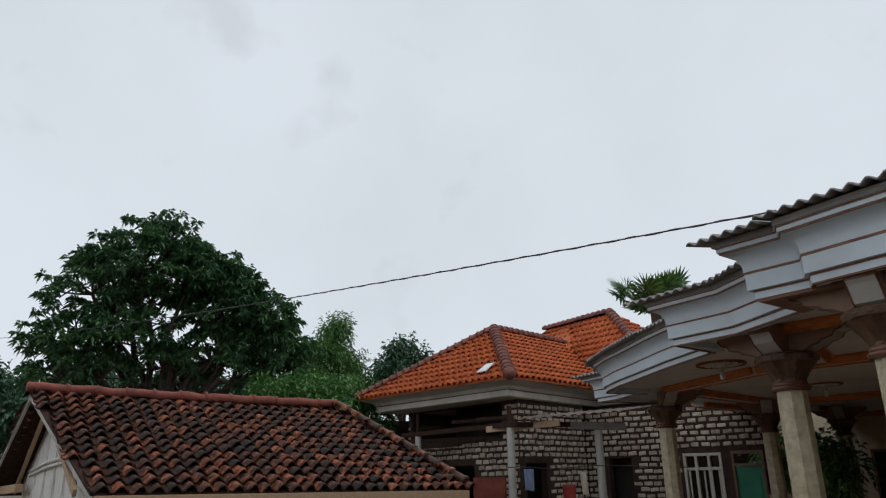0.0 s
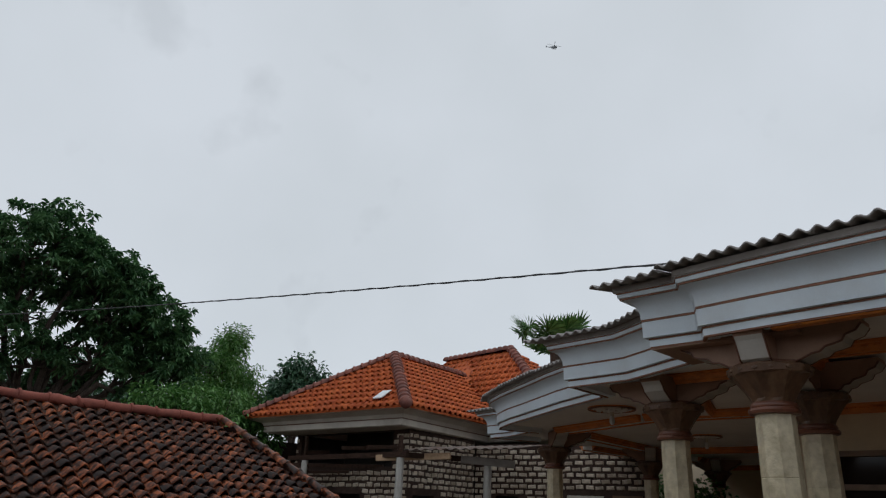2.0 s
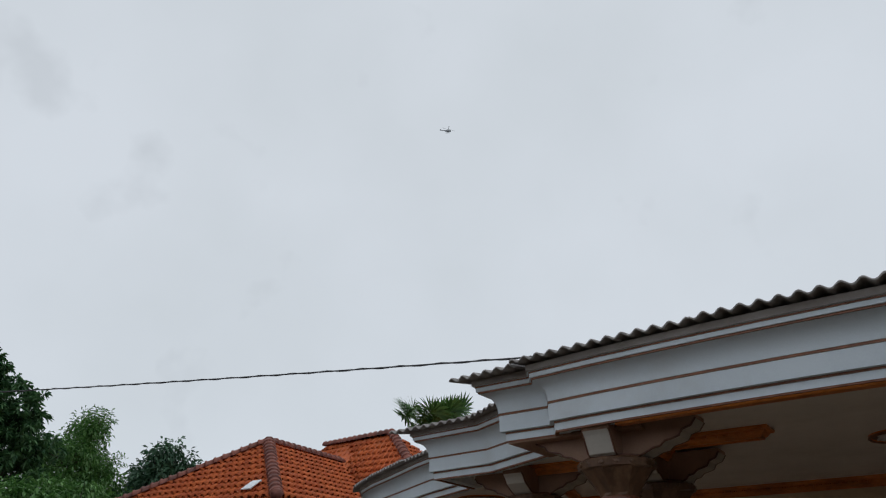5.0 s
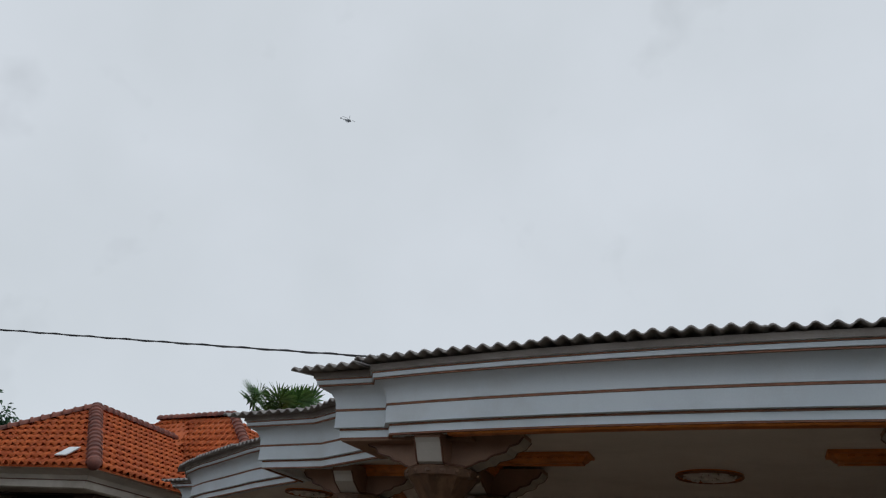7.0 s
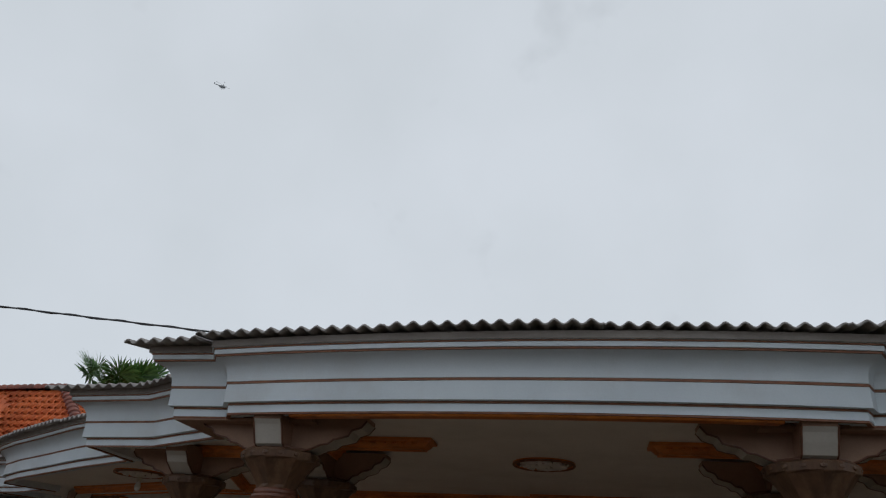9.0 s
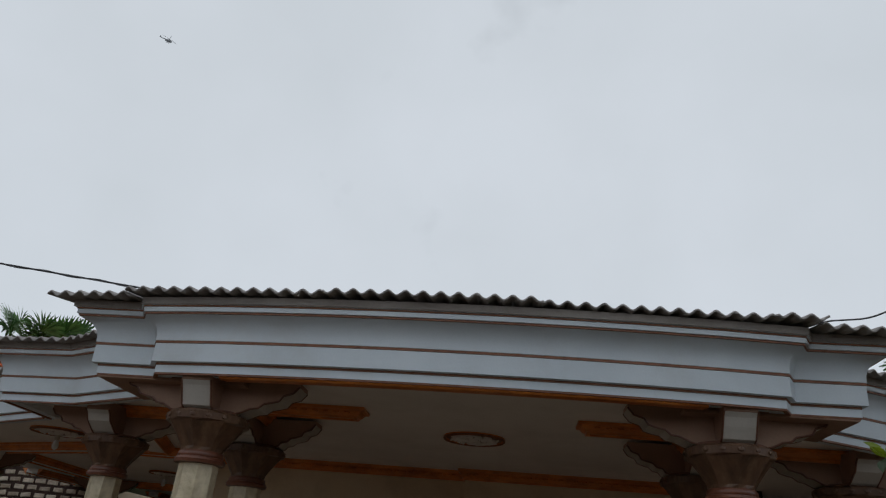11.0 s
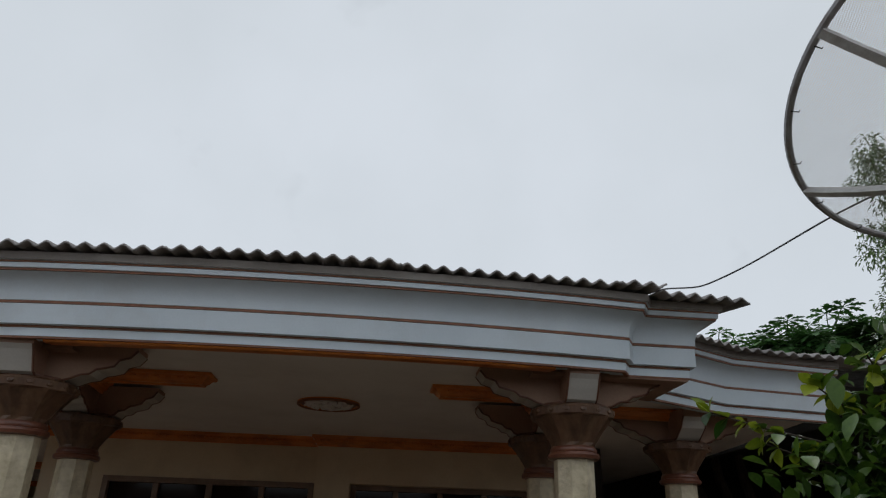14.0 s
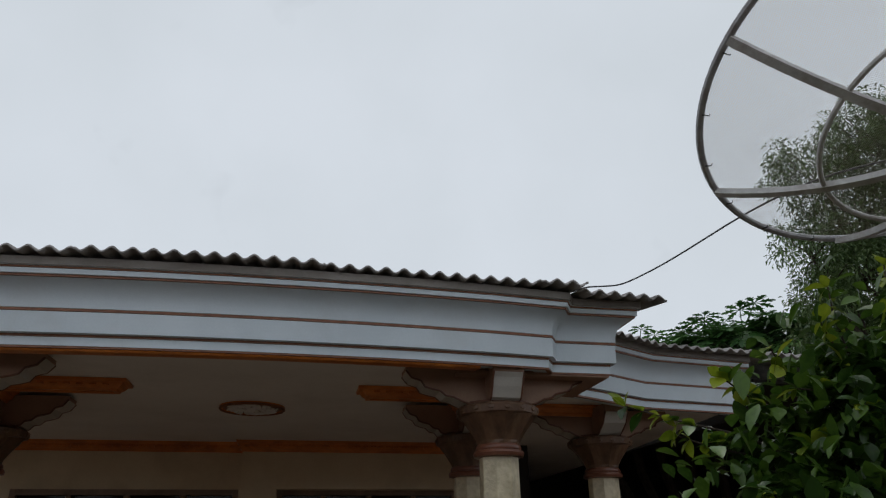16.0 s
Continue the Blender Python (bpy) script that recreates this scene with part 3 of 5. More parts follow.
def column(x, y, arms, foot=0.12, cap_top=2.835, label="beige tiled octagonal porch column with a brown capital"):
    ob = empty("porch_column", (x, y, foot))
    h = cap_top - foot
    neck = 2.53 - foot
    t = math.pi / 8
    base = lathe(bmesh.new(), [(0.19, 0.0), (0.19, 0.16), (0.165, 0.19), (0.155, 0.24)], 8, t)
    part("base", base, M_capital, ob)
    k = 5
    for i in range(k):
        z0 = 0.24 + (neck - 0.27) * i / k
        z1 = 0.24 + (neck - 0.27) * (i + 1) / k
        r0, r1 = 0.142 - 0.012 * i / k, 0.142 - 0.012 * (i + 1) / k
        bm = lathe(bmesh.new(), [(r0 - 0.004, z0), (r0, z0 + 0.004), (r1, z1 - 0.004), (r1 - 0.004, z1)], 8, t)
        part("shaft_tile", bm, M_shaft, ob)
    ring = lathe(bmesh.new(), [(0.13, neck - 0.045), (0.165, neck - 0.04), (0.172, neck - 0.02), (0.165, neck - 0.004), (0.15, neck), (0.155, neck + 0.012), (0.15, neck + 0.03), (0.14, neck + 0.04)], 16)
    part("neck_ring", ring, M_ring, ob, "reddish brown moulded ring", True)
    bm = bmesh.new()
    rows = [(0.14, neck + 0.03), (0.152, neck + 0.06), (0.19, neck + 0.12), (0.24, neck + 0.185), (0.262, neck + 0.212), (0.27, neck + 0.225), (0.276, neck + 0.27), (0.264, neck + 0.284), (0.20, neck + 0.292)]
    lathe(bm, rows, 16, 0)
    for i, v in enumerate(bm.verts):
        r = i // 16
        if 1 <= r <= 4 and i % 2:
            v.co.x *= 0.93
            v.co.y *= 0.93
        if r in (5, 6) and i % 2:
            v.co.x *= 1.03
            v.co.y *= 1.03
    part("capital", bm, M_capital, ob)
    bm = bmesh.new()
    for k in range(16):
        a = 2 * math.pi * k / 16
        m = Matrix.Rotation(a, 4, "Z") @ Matrix.Translation((0.276, 0, neck + 0.248))
        bmesh.ops.create_icosphere(bm, subdivisions=1, radius=0.016, matrix=m @ Matrix.Diagonal((0.6, 1.5, 1, 1)))
    part("carved_band", bm, M_capital, ob)
    # block under the brackets; its wide dark disc stands for the shadowed gap
    bm = lathe(bmesh.new(), [(0.2, neck + 0.285), (0.238, neck + 0.2925), (0.238, neck + 0.306), (0.17, neck + 0.308), (0.17, h + 0.01)], 8, t)
    part("abacus_shade_disc", bm, M_groove, ob)
    for ang, reach in arms:
        shift = Matrix.Translation((0, 0, ZC - 0.03 - foot))
        meshes = arm(radians(ang), reach, ZC - 2.83 - 0.02)
        for mesh in meshes:
            mesh.transform(shift)
        br = part("bracket", meshes[0], M_soffit, ob, "brown bracket with a scalloped lower edge")
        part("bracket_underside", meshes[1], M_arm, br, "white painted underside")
        part("bracket_edge", meshes[2], M_groove, br)
    return tagged(ob, label, "column", "porch columns")


column(*COLS["a"], [(0, 0.64), (90, 0.7), (180, 0.62), (-90, 0.335)])
column(*COLS["r"], [(180, 0.64), (90, 0.7), (0, 0.62), (-90, 0.345)])
column(*COLS["b"], [(0, 0.62), (90, 0.6), (180, 0.62), (-90, 0.42)])
column(*COLS["s"], [(180, 0.62), (90, 0.6), (0, 0.62), (-90, 0.42)])
column(*COLS["ab"], [(0, 0.55), (90, 0.6), (180, 0.6), (270, 0.6)])
column(*COLS["rb"], [(180, 0.55), (90, 0.6), (0, 0.6), (270, 0.6)])
column(*COLS["c"], [(30, 0.6), (-40, 0.55), (120, 0.5)])
column(*COLS["e"], [(-60, 0.6), (20, 0.55), (200, 0.5)])
column(*COLS["f"], [(-70, 0.6), (180, 0.55), (20, 0.5)])


# ---- ceiling roses ----
def rose(x, y, r, bulb, label):
    ob = empty("ceiling_rose", (x, y, ZC - 0.002))
    z = 0
    part("disc", lathe(bmesh.new(), [(r, z), (r, z - 0.012), (r * 0.93, z - 0.02), (r * 0.9, z - 0.012)], 40), M_wood, ob)
    bm = bmesh.new()
    tube(bm, [(r * 0.97 * math.cos(a), r * 0.97 * math.sin(a), -0.018) for a in np.linspace(0, 2 * math.pi, 41)], 0.012, 6)
    part("rim", bm, M_trim, ob, "brown moulded rim", True)
    part("field", lathe(bmesh.new(), [(r * 0.93, -0.0125), (r * 0.5, -0.0135), (0.02, -0.0135)], 40), M_ring, ob, "dark red-brown painted field")
    bm = bmesh.new()
    for k in range(8):
        a0 = 2 * math.pi * k / 8
        pts = []
        for i in range(9):
            u = i / 8
            a = a0 + 0.5 * math.sin(u * math.pi * 1.2)
            rr = r * (0.22 + 0.60 * u)
            pts.append((rr * math.cos(a), rr * math.sin(a), -0.022))
        tube(bm, pts, [0.008, 0.011, 0.013, 0.009, 0.014, 0.017, 0.012, 0.010, 0.006], 6)
        c = Vector((r * 0.62 * math.cos(a0 - 0.12), r * 0.62 * math.sin(a0 - 0.12), -0.02))
        bmesh.ops.create_icosphere(bm, subdivisions=1, radius=0.024, matrix=Matrix.Translation(c))
    part("leaf_scroll", bm, M_ceiling, ob, "white plaster leaf scrolls")
    part("boss", lathe(bmesh.new(), [(r * 0.17, -0.01), (r * 0.16, -0.03), (r * 0.1, -0.045), (0.03, -0.05)], 20), M_ceiling, ob, "white plaster boss", True)
    if bulb:
        part("holder", lathe(bmesh.new(), [(0.028, -0.04), (0.026, -0.1), (0.02, -0.105)], 14), M_pale_frame, ob, "pale lamp holder", True)
        part("bulb", lathe(bmesh.new(), [(0.018, -0.10), (0.03, -0.13), (0.036, -0.165), (0.028, -0.195), (0.008, -0.21)], 14), M_bulb, ob, "unlit milky bulb", True)
    return tagged(ob, label, "ceiling rose", "ceiling roses")


rose(0.845, 6.06, 0.275, False, "round plaster ceiling rose, white scrolls on orange-brown")
rose(-3.90, 7.28, 0.30, True, "round plaster ceiling rose holding an unlit bulb")
rose(-4.2, 10.65, 0.25, True, "round plaster ceiling rose with bulb deep in the porch")


# ---- back wall ----
def wall_with_openings(name, p, q, z1, openings, mat, thick=0.15, z0=0.0):
    """A wall from p to q in plan; openings as (from, to, sill, head) along it."""
    p, q = Vector((*p, 0)), Vector((*q, 0))
    d = q - p
    m = Matrix.Translation(p) @ Matrix.Rotation(math.atan2(d.y, d.x), 4, "Z")
    cuts = sorted({0.0, d.length, *(c for o in openings for c in o[:2])})
    bm = bmesh.new()
    for a, b in zip(cuts, cuts[1:]):
        mid = (a + b) / 2
        holes = sorted((o[2], o[3]) for o in openings if o[0] < mid < o[1])
        z = z0
        for s, hd in holes:
            if s > z:
                box(bm, (a, 0, z), (b, thick, s))
            z = hd
        if z < z1:
            box(bm, (a, 0, z), (b, thick, z1))
    bmesh.ops.remove_doubles(bm, verts=bm.verts, dist=0.0005)
    bm.transform(m)
    return part(name, bm, mat), m


def window(m, a, b, s, hd, panes, mat, name="window", curtain=None, transom=None, thick=0.15):
    """A framed window set in an opening of a wall placed by m."""
    ob = empty(name)
    ob.matrix_world = m @ Matrix.Translation((a, 0, s))
    w, h = b - a, hd - s
    f = 0.06
    bm = bmesh.new()
    box(bm, (0, -0.02, 0), (f, thick * 0.7, h), 0.004)
    box(bm, (w - f, -0.02, 0), (w, thick * 0.7, h), 0.004)
    box(bm, (f, -0.02, h - f), (w - f, thick * 0.7, h), 0.004)
    box(bm, (f, -0.02, 0), (w - f, thick * 0.7, f), 0.004)
    for i in range(1, panes):
        x = w * i / panes
        box(bm, (x - f / 2, -0.015, f), (x + f / 2, thick * 0.65, h - f), 0.004)
    if transom:
        box(bm, (f, -0.012, transom - s - f / 2), (w - f, thick * 0.6, transom - s + f / 2), 0.004)
    part("window_frame", bm, mat, ob)
    for i in range(panes):
        x0 = w * i / panes + f / 2
        x1 = w * (i + 1) / panes - f / 2
        part("pane", boxed((x0, thick * 0.35, f * 0.7), (x1, thick * 0.35 + 0.006, h - f * 0.7)), M_glass, ob)
    return ob


OPEN = [(0.68, 2.99, 0.9, 2.585), (3.41, 5.46, 0.12, 2.585)]
wall, wm = wall_with_openings("wall_north", (-2.36, 8.24), (3.79, 8.24), ZC - 0.002, OPEN, M_wall)
tagged(wall, "cream painted house wall behind the porch", "wall", kind="structure")
for i, (a, b, s, hd) in enumerate(OPEN):
    w = window(wm, a, b, s, hd, 4, M_grey_frame, f"window_{i + 1}", transom=2.2)
    tagged(w, "framed dark glass window under the porch", "window", kind="structure")
inner, _ = wall_with_openings("wall_inner", (-2.2, 10.6), (3.95, 10.6), ZC, [], M_wall)
tagged(inner, "plain room wall behind the windows", "wall", kind="structure")
side, _ = wall_with_openings("wall_west", (-2.36, 16.9), (-2.36, 8.4), ZC - 0.002, [], M_wall)
tagged(side, "cream painted side wall of the house", "wall", kind="structure")
bm = boxed((0.655, 8.055, 0.12), (1.04, 8.238, 2.58))
box(bm, (3.11, 8.055, 0.12), (3.785, 8.238, 2.58))
box(bm, (0.655, 8.055, 2.58), (3.785, 8.238, ZC - 0.003))
tagged(part("pilaster", bm, M_wall), "shallow cream wall projection with a sharp edge", "wall", kind="structure")
crown([(-2.36, 8.238), (0.652, 8.238)], 1, drop=0.11)
crown([(0.653, 8.23), (0.653, 8.053), (3.79, 8.053)], 1, drop=0.12)
end_wall, em = wall_with_openings("wall_end", (-10.5, 17.2), (-2.36, 16.9), 4.4, [(4.17, 4.97, 0.12, 2.25)], M_wall)
tagged(end_wall, "cream wall with a door at the end of the porch", "wall", kind="structure")
tagged(window(em, 4.17, 4.97, 0.12, 2.25, 1, M_frame, "door_1"), "brown framed dark glazed door", "door", kind="structure")
crown([(-7.1, 17.07), (-2.36, 16.897)], 1, drop=0.11)
# the deep carport beside the porch; its shade is put into near-black walls
bm = bmesh.new()
box(bm, (3.80, 8.08, 0.0), (3.95, 13.05, ZC - 0.003))
box(bm, (3.95, 12.9, 0.0), (9.2, 13.05, 3.4))
box(bm, (9.2, 5.7, 0.0), (9.35, 13.05, 3.4))
box(bm, (7.6, 5.62, 0.0), (9.2, 5.7, 3.4))
box(bm, (5.47, 5.7, 3.36), (9.2, 12.9, 3.4))
box(bm, (5.47, 5.7, ZC + 0.002), (5.53, 12.9, 3.36))
tagged(part("wall_carport", bm, M_shade_dark), "carport walls coloured near-black for the shade inside", "wall", kind="structure")


# ---- roof tiles ----
def tile_mesh(w, length, thick=0.014, wave=0.032, tilt=0.012):
    """A pantile: x across, y up the slope, z out of it; an S-shaped section with a thick front edge."""
    xs = np.linspace(-0.56, 0.56, 8)
    prof = [(x * w, wave * math.sin((x + 0.08) * 2 * math.pi) * (1.0 if x > -0.3 else 0.85)) for x in xs]
    verts = [(x, 0.0, z) for x, z in prof] + [(x, length, z - tilt) for x, z in prof] + [(x, 0.006, z - thick) for x, z in prof]
    n = len(prof)
    faces = [(i, i + 1, n + i + 1, n + i) for i in range(n - 1)] + [(2 * n + i, 2 * n + i + 1, i + 1, i) for i in range(n - 1)]
    return np.array(verts), faces


def in_poly(p, poly):
    inside = False
    n = len(poly)
    for i in range(n):
        (x0, y0), (x1, y1) = poly[i], poly[(i + 1) % n]
        if (y0 > p[1]) != (y1 > p[1]) and p[0] < (x1 - x0) * (p[1] - y0) / (y1 - y0) + x0:
            inside = not inside
    return inside


def slope_tiles(corners, w, course, rng, wobble=1.0):
    """Poses of the tiles on a sloping face; corners run along the eave first (left to right from outside), then up."""
    c = [Vector(p) for p in corners]
    ex = (c[1] - c[0]).normalized()
    nz = ex.cross(c[-1] - c[0]).normalized()
    if nz.z < 0:
        nz = -nz
    ey = nz.cross(ex).normalized()
    flat = [((p - c[0]).dot(ex), (p - c[0]).dot(ey)) for p in c]
    x0, x1 = min(f[0] for f in flat), max(f[0] for f in flat)
    y1 = max(f[1] for f in flat)
    base = Matrix((ex, ey, nz)).transposed().to_4x4()
    out = []
    rows = int(y1 / course) + 1
    for r in range(rows):
        y = r * course - 0.05
        for k in range(int((x1 - x0) / w) + 1):
            x = x0 + (k + 0.5) * w
            if not in_poly((x, max(y + course * 0.5, 0.01)), flat):
                continue
            tilt = Matrix.Rotation(rng.normal(0, 0.045) * wobble, 4, "Z") @ Matrix.Rotation(-0.10 + rng.normal(0, 0.022) * wobble, 4, "X") @ Matrix.Rotation(rng.normal(0, 0.045) * wobble, 4, "Y")
            sag = 0.03 * wobble * noise.noise(Vector((x * 0.6, y * 0.6, 2.0)))
            p = c[0] + ex * (x + rng.normal(0, 0.008) * wobble) + ey * (y + rng.normal(0, 0.010) * wobble) + nz * (0.03 + sag + abs(rng.normal(0, 0.006)) * wobble)
            out.append(Matrix.Translation(p) @ base @ tilt)
    return out


def lay_tiles(poses, verts, faces, mat, parent, limit, name="roof_tile", label=""):
    """The first poses become tiles of their own, the rest one joined part."""
    me = bpy.data.meshes.new(name)
    me.from_pydata([tuple(v) for v in verts], [], faces)
    me.materials.append(mat)
    for p in me.polygons:
        p.use_smooth = True
    inv = parent.matrix_basis.inverted()
    for m in poses[:limit]:
        ob = new(name, me)
        ob.parent = parent
        ob.matrix_basis = inv @ m
    rest = poses[limit:]
    if rest:
        vs = np.concatenate([np.array([(inv @ m) @ Vector(v) for v in verts]) for m in rest])
        n = len(verts)
        fs = [tuple(i + k * n for i in f) for k in range(len(rest)) for f in faces]
        ob = raw("roof_tiles", vs, fs, mat, parent, label, True)
        ob["kind"] = "stuff"


def cap_row(p, q, mat, parent, r=0.1, step=0.24, name="ridge_tile"):
    """Half-round ridge tiles laid end to end from p (low) to q (high)."""
    p, q = Vector(p), Vector(q)
    d = q - p
    n = max(1, round(d.length / step))
    L = d.length / n
    verts, faces = [], []
    for j, (u, rr) in enumerate(((0.0, r * 1.16), (0.16, r * 1.2), (0.22, r), (1.08, r * 0.92))):
        for k in range(9):
            a = math.pi * k / 8 - 0.15 + 0.3 * k / 8
            verts.append((u * L, rr * math.cos(a), rr * math.sin(a) * 0.9))
    for j in range(3):
        for k in range(8):
            faces.append((j * 9 + k, j * 9 + k + 1, (j + 1) * 9 + k + 1, (j + 1) * 9 + k))
    faces.append(tuple(range(9))[::-1])
    faces.append(tuple(range(27, 36)))
    me = bpy.data.meshes.new(name)
    me.from_pydata(verts, [], faces)
    me.materials.append(mat)
    for f in me.polygons:
        f.use_smooth = True
    inv = parent.matrix_basis.inverted()
    rot = d.to_track_quat("X", "Z").to_matrix().to_4x4()
    for i in range(n):
        ob = new(name, me)
        ob.parent = parent
        ob.matrix_basis = inv @ Matrix.Translation(p + d * (i / n)) @ rot


# ---- old hut with the dark tiled roof ----
rng = np.random.default_rng(7)
hut = empty("hut", (-11.25, 3.5, 0.0))
tagged(hut, "low old hut with moss-blackened clay tile roof", "house")
h_inv = hut.matrix_basis.inverted()
HE = [(-8.3, 1.12, 1.72), (-8.3, 6.78, 1.65), (-11.25, 5.88, 3.12), (-11.25, 0.72, 3.15)]
tv, tf = tile_mesh(0.205, 0.29, 0.026, 0.046, 0.05)
front = slope_tiles(HE, 0.205, 0.232, rng)
lay_tiles(front, tv, tf, M_old_tile, hut, 300)
back = slope_tiles([(-14.1, 6.6, 1.68), (-14.1, 0.6, 1.70), (-11.25, 0.72, 3.14), (-11.25, 5.88, 3.12)], 0.205, 0.232, rng)
hip = slope_tiles([(-8.3, 6.78, 1.65), (-14.1, 6.78, 1.66), (-11.25, 5.88, 3.12)], 0.205, 0.232, rng)
lay_tiles(back + hip, tv, tf, M_old_tile, hut, 0, label="old clay tiles on the far slopes")
bm = bmesh.new()
segs = 22
pts = [(-11.25, 0.66 + 5.25 * i / segs, 3.185 + 0.012 * math.sin(i * 2.1) - 0.02 * math.sin(math.pi * i / segs)) for i in range(segs + 1)]
tube(bm, pts, [0.074 + 0.007 * math.sin(i * 3.3) for i in range(segs + 1)], 10)
bm.transform(h_inv)
part("ridge", bm, M_ridge_old, hut, "red mortared ridge", True)
for i in range(12):
    y = 0.76 + 0.43 * i
    bm = lathe(bmesh.new(), [(0.078, 0.0), (0.086, 0.015), (0.08, 0.04)], 12)
    bm.transform(h_inv @ Matrix.Translation((-11.25, y, 3.182)) @ Matrix.Rotation(-math.pi / 2, 4, "X"))
    part("ridge_joint", bm, M_ridge_old, hut, "", True)
cap_row((-8.35, 6.74, 1.72), (-11.2, 5.93, 3.16), M_old_tile, hut, 0.085, 0.3)
# roof boarding under the tiles
for a, b, c, d in ((HE[0], HE[1], HE[2], HE[3]), ((-14.1, 0.6, 1.69), (-11.25, 0.74, 3.13), (-11.25, 5.88, 3.10), (-14.1, 6.75, 1.65)), ((-8.3, 6.78, 1.65), (-14.1, 6.78, 1.65), (-11.26, 5.9, 3.09), (-11.25, 5.88, 3.11))):
    bm = bmesh.new()
    vs = [bm.verts.new((p[0], p[1], p[2] - 0.045)) for p in (a, b, c, d)]
    lo = [bm.verts.new((p[0], p[1], p[2] - 0.075)) for p in (a, b, c, d)]
    bm.faces.new(vs)
    bm.faces.new(lo[::-1])
    for i in range(4):
        bm.faces.new((vs[i], vs[(i + 1) % 4], lo[(i + 1) % 4], lo[i]))
    bmesh.ops.recalc_face_normals(bm, faces=bm.faces)
    bm.transform(h_inv)
    part("roof_boarding", bm, M_beam, hut)
for x in (-8.9, -9.6, -10.4, -12.1, -12.9, -13.6):
    z = 3.02 - abs(x + 11.25) * 0.49
    bm = bmesh.new()
    bar(bm, (x, 0.9 if x < -10 else 1.15, z), (x, 5.8, z), 0.06, 0.07)
    bm.transform(h_inv)
    part("purlin", bm, M_beam, hut)
for s in (-1, 1):
    bm = bmesh.new()
    bar(bm, (-11.25, 0.74, 3.06 if s < 0 else 3.03), (-11.25 + s * 3.02, 0.74 + (0.40 if s > 0 else -0.1), 1.58), 0.035 if s < 0 else 0.025, 0.13 if s < 0 else 0.06, 0.005)
    bm.transform(h_inv)
    part("bargeboard", bm, M_post, hut, "pale weathered bargeboard")
    bm = bmesh.new()
    bar(bm, (-11.25, 0.98, 2.90), (-11.25 + s * 2.5, 1.04, 1.68), 0.05, 0.09, 0.005)
    bm.transform(h_inv)
    part("rafter", bm, M_pale_beam, hut)
bm = bmesh.new()
v = [(-13.5, 1.12, 0.0), (-8.75, 1.18, 0.0), (-8.75, 1.18, 1.78), (-11.25, 1.12, 2.98), (-13.5, 1.12, 1.88)]
fr = [bm.verts.new(p) for p in v]
bk = [bm.verts.new((x, y + 0.05, z)) for x, y, z in v]
bm.faces.new(fr)
bm.faces.new(bk[::-1])
for i in range(5):
    bm.faces.new((fr[i], fr[(i + 1) % 5], bk[(i + 1) % 5], bk[i]))
bmesh.ops.recalc_face_normals(bm, faces=bm.faces)
bm.transform(h_inv)
part("gable_wall", bm, M_bamboo, hut, "pale woven bamboo gable wall")
for z, w in ((2.10, 3.2), (2.03, 3.3)):
    bm = tube(bmesh.new(), [(-11.25 - w / 2, 1.10, z - 0.1), (-11.3, 1.09, z), (-11.25 + w / 2, 1.12, z + 0.06)], 0.022, 8)
    bm.transform(h_inv)
    part("bamboo_rail", bm, M_bamboo, hut, "split bamboo rail", True)
for k in range(6):
    x = -13.1 + k * 0.78
    top = 2.86 - abs(x + 11.25) * 0.48
    bm = boxed((x - 0.008, 1.108, 0.1), (x + 0.008, 1.135, top))
    bm.transform(h_inv)
    part("wall_slat", bm, M_bamboo, hut)
for a, b in (((-8.83, 1.47, 0), (-8.75, 6.4, 1.62)), ((-13.5, 1.47, 0), (-13.42, 6.4, 1.62)), ((-13.42, 6.32, 0), (-8.83, 6.4, 1.62))):
    bm = boxed(a, b)
    bm.transform(h_inv)
    part("wall", bm, M_bamboo, hut)
bm = bmesh.new()
bar(bm, (-8.24, 1.15, 1.585), (-8.24, 6.7, 1.525), 0.04, 0.13, 0.006)
bm.transform(h_inv)
part("eave_board", bm, M_pale_beam, hut, "pale wooden eave board")
bm = bmesh.new()
bar(bm, (-14.0, 0.85, 1.70), (-12.6, 0.95, 1.74), 0.12, 0.13, 0.01)
bm.transform(h_inv)
part("tie_beam", bm, M_pale_beam, hut)

# ---- orange roofed house ----
house = empty("block_house", (-12.2, 11.5, 0.0))
tagged(house, "unplastered limestone block house with a bright orange tiled hip roof", "house")
o_inv = house.matrix_basis.inverted()
E0, E1, PK = (-14.92, 8.52, 3.77), (-9.6, 8.98, 3.77), (-11.82, 10.56, 5.27)
E2, VT = (-10.1, 12.7, 3.77), (-12.2, 13.3, 5.27)
E3, VL = (-15.6, 12.6, 3.77), (-12.2, 13.3, 5.27)
R1, R2 = (-14.08, 14.72, 6.11), (-11.36, 14.5, 6.11)
C1 = (-8.3, 12.5, 3.72)
ov, of = tile_mesh(0.19, 0.28, 0.015, 0.043, 0.032)
tiles = slope_tiles([E0, E1, PK], 0.19, 0.225, rng, 0.35)
tiles += slope_tiles([E1, E2, VT, PK], 0.19, 0.225, rng, 0.35)
near_tiles = sorted(tiles, key=lambda m: m.translation.z)
lay_tiles(near_tiles, ov, of, M_orange, house, 300, label="orange clay tiles higher on the roof")
more = slope_tiles([(-10.9, 12.62, 3.77), C1, R2, (-13.0, 14.6, 6.11)], 0.19, 0.225, rng, 0.35)
more += slope_tiles([(-16.4, 12.75, 3.72), (-10.9, 12.62, 3.77), R2, R1], 0.19, 0.225, rng, 0.35)
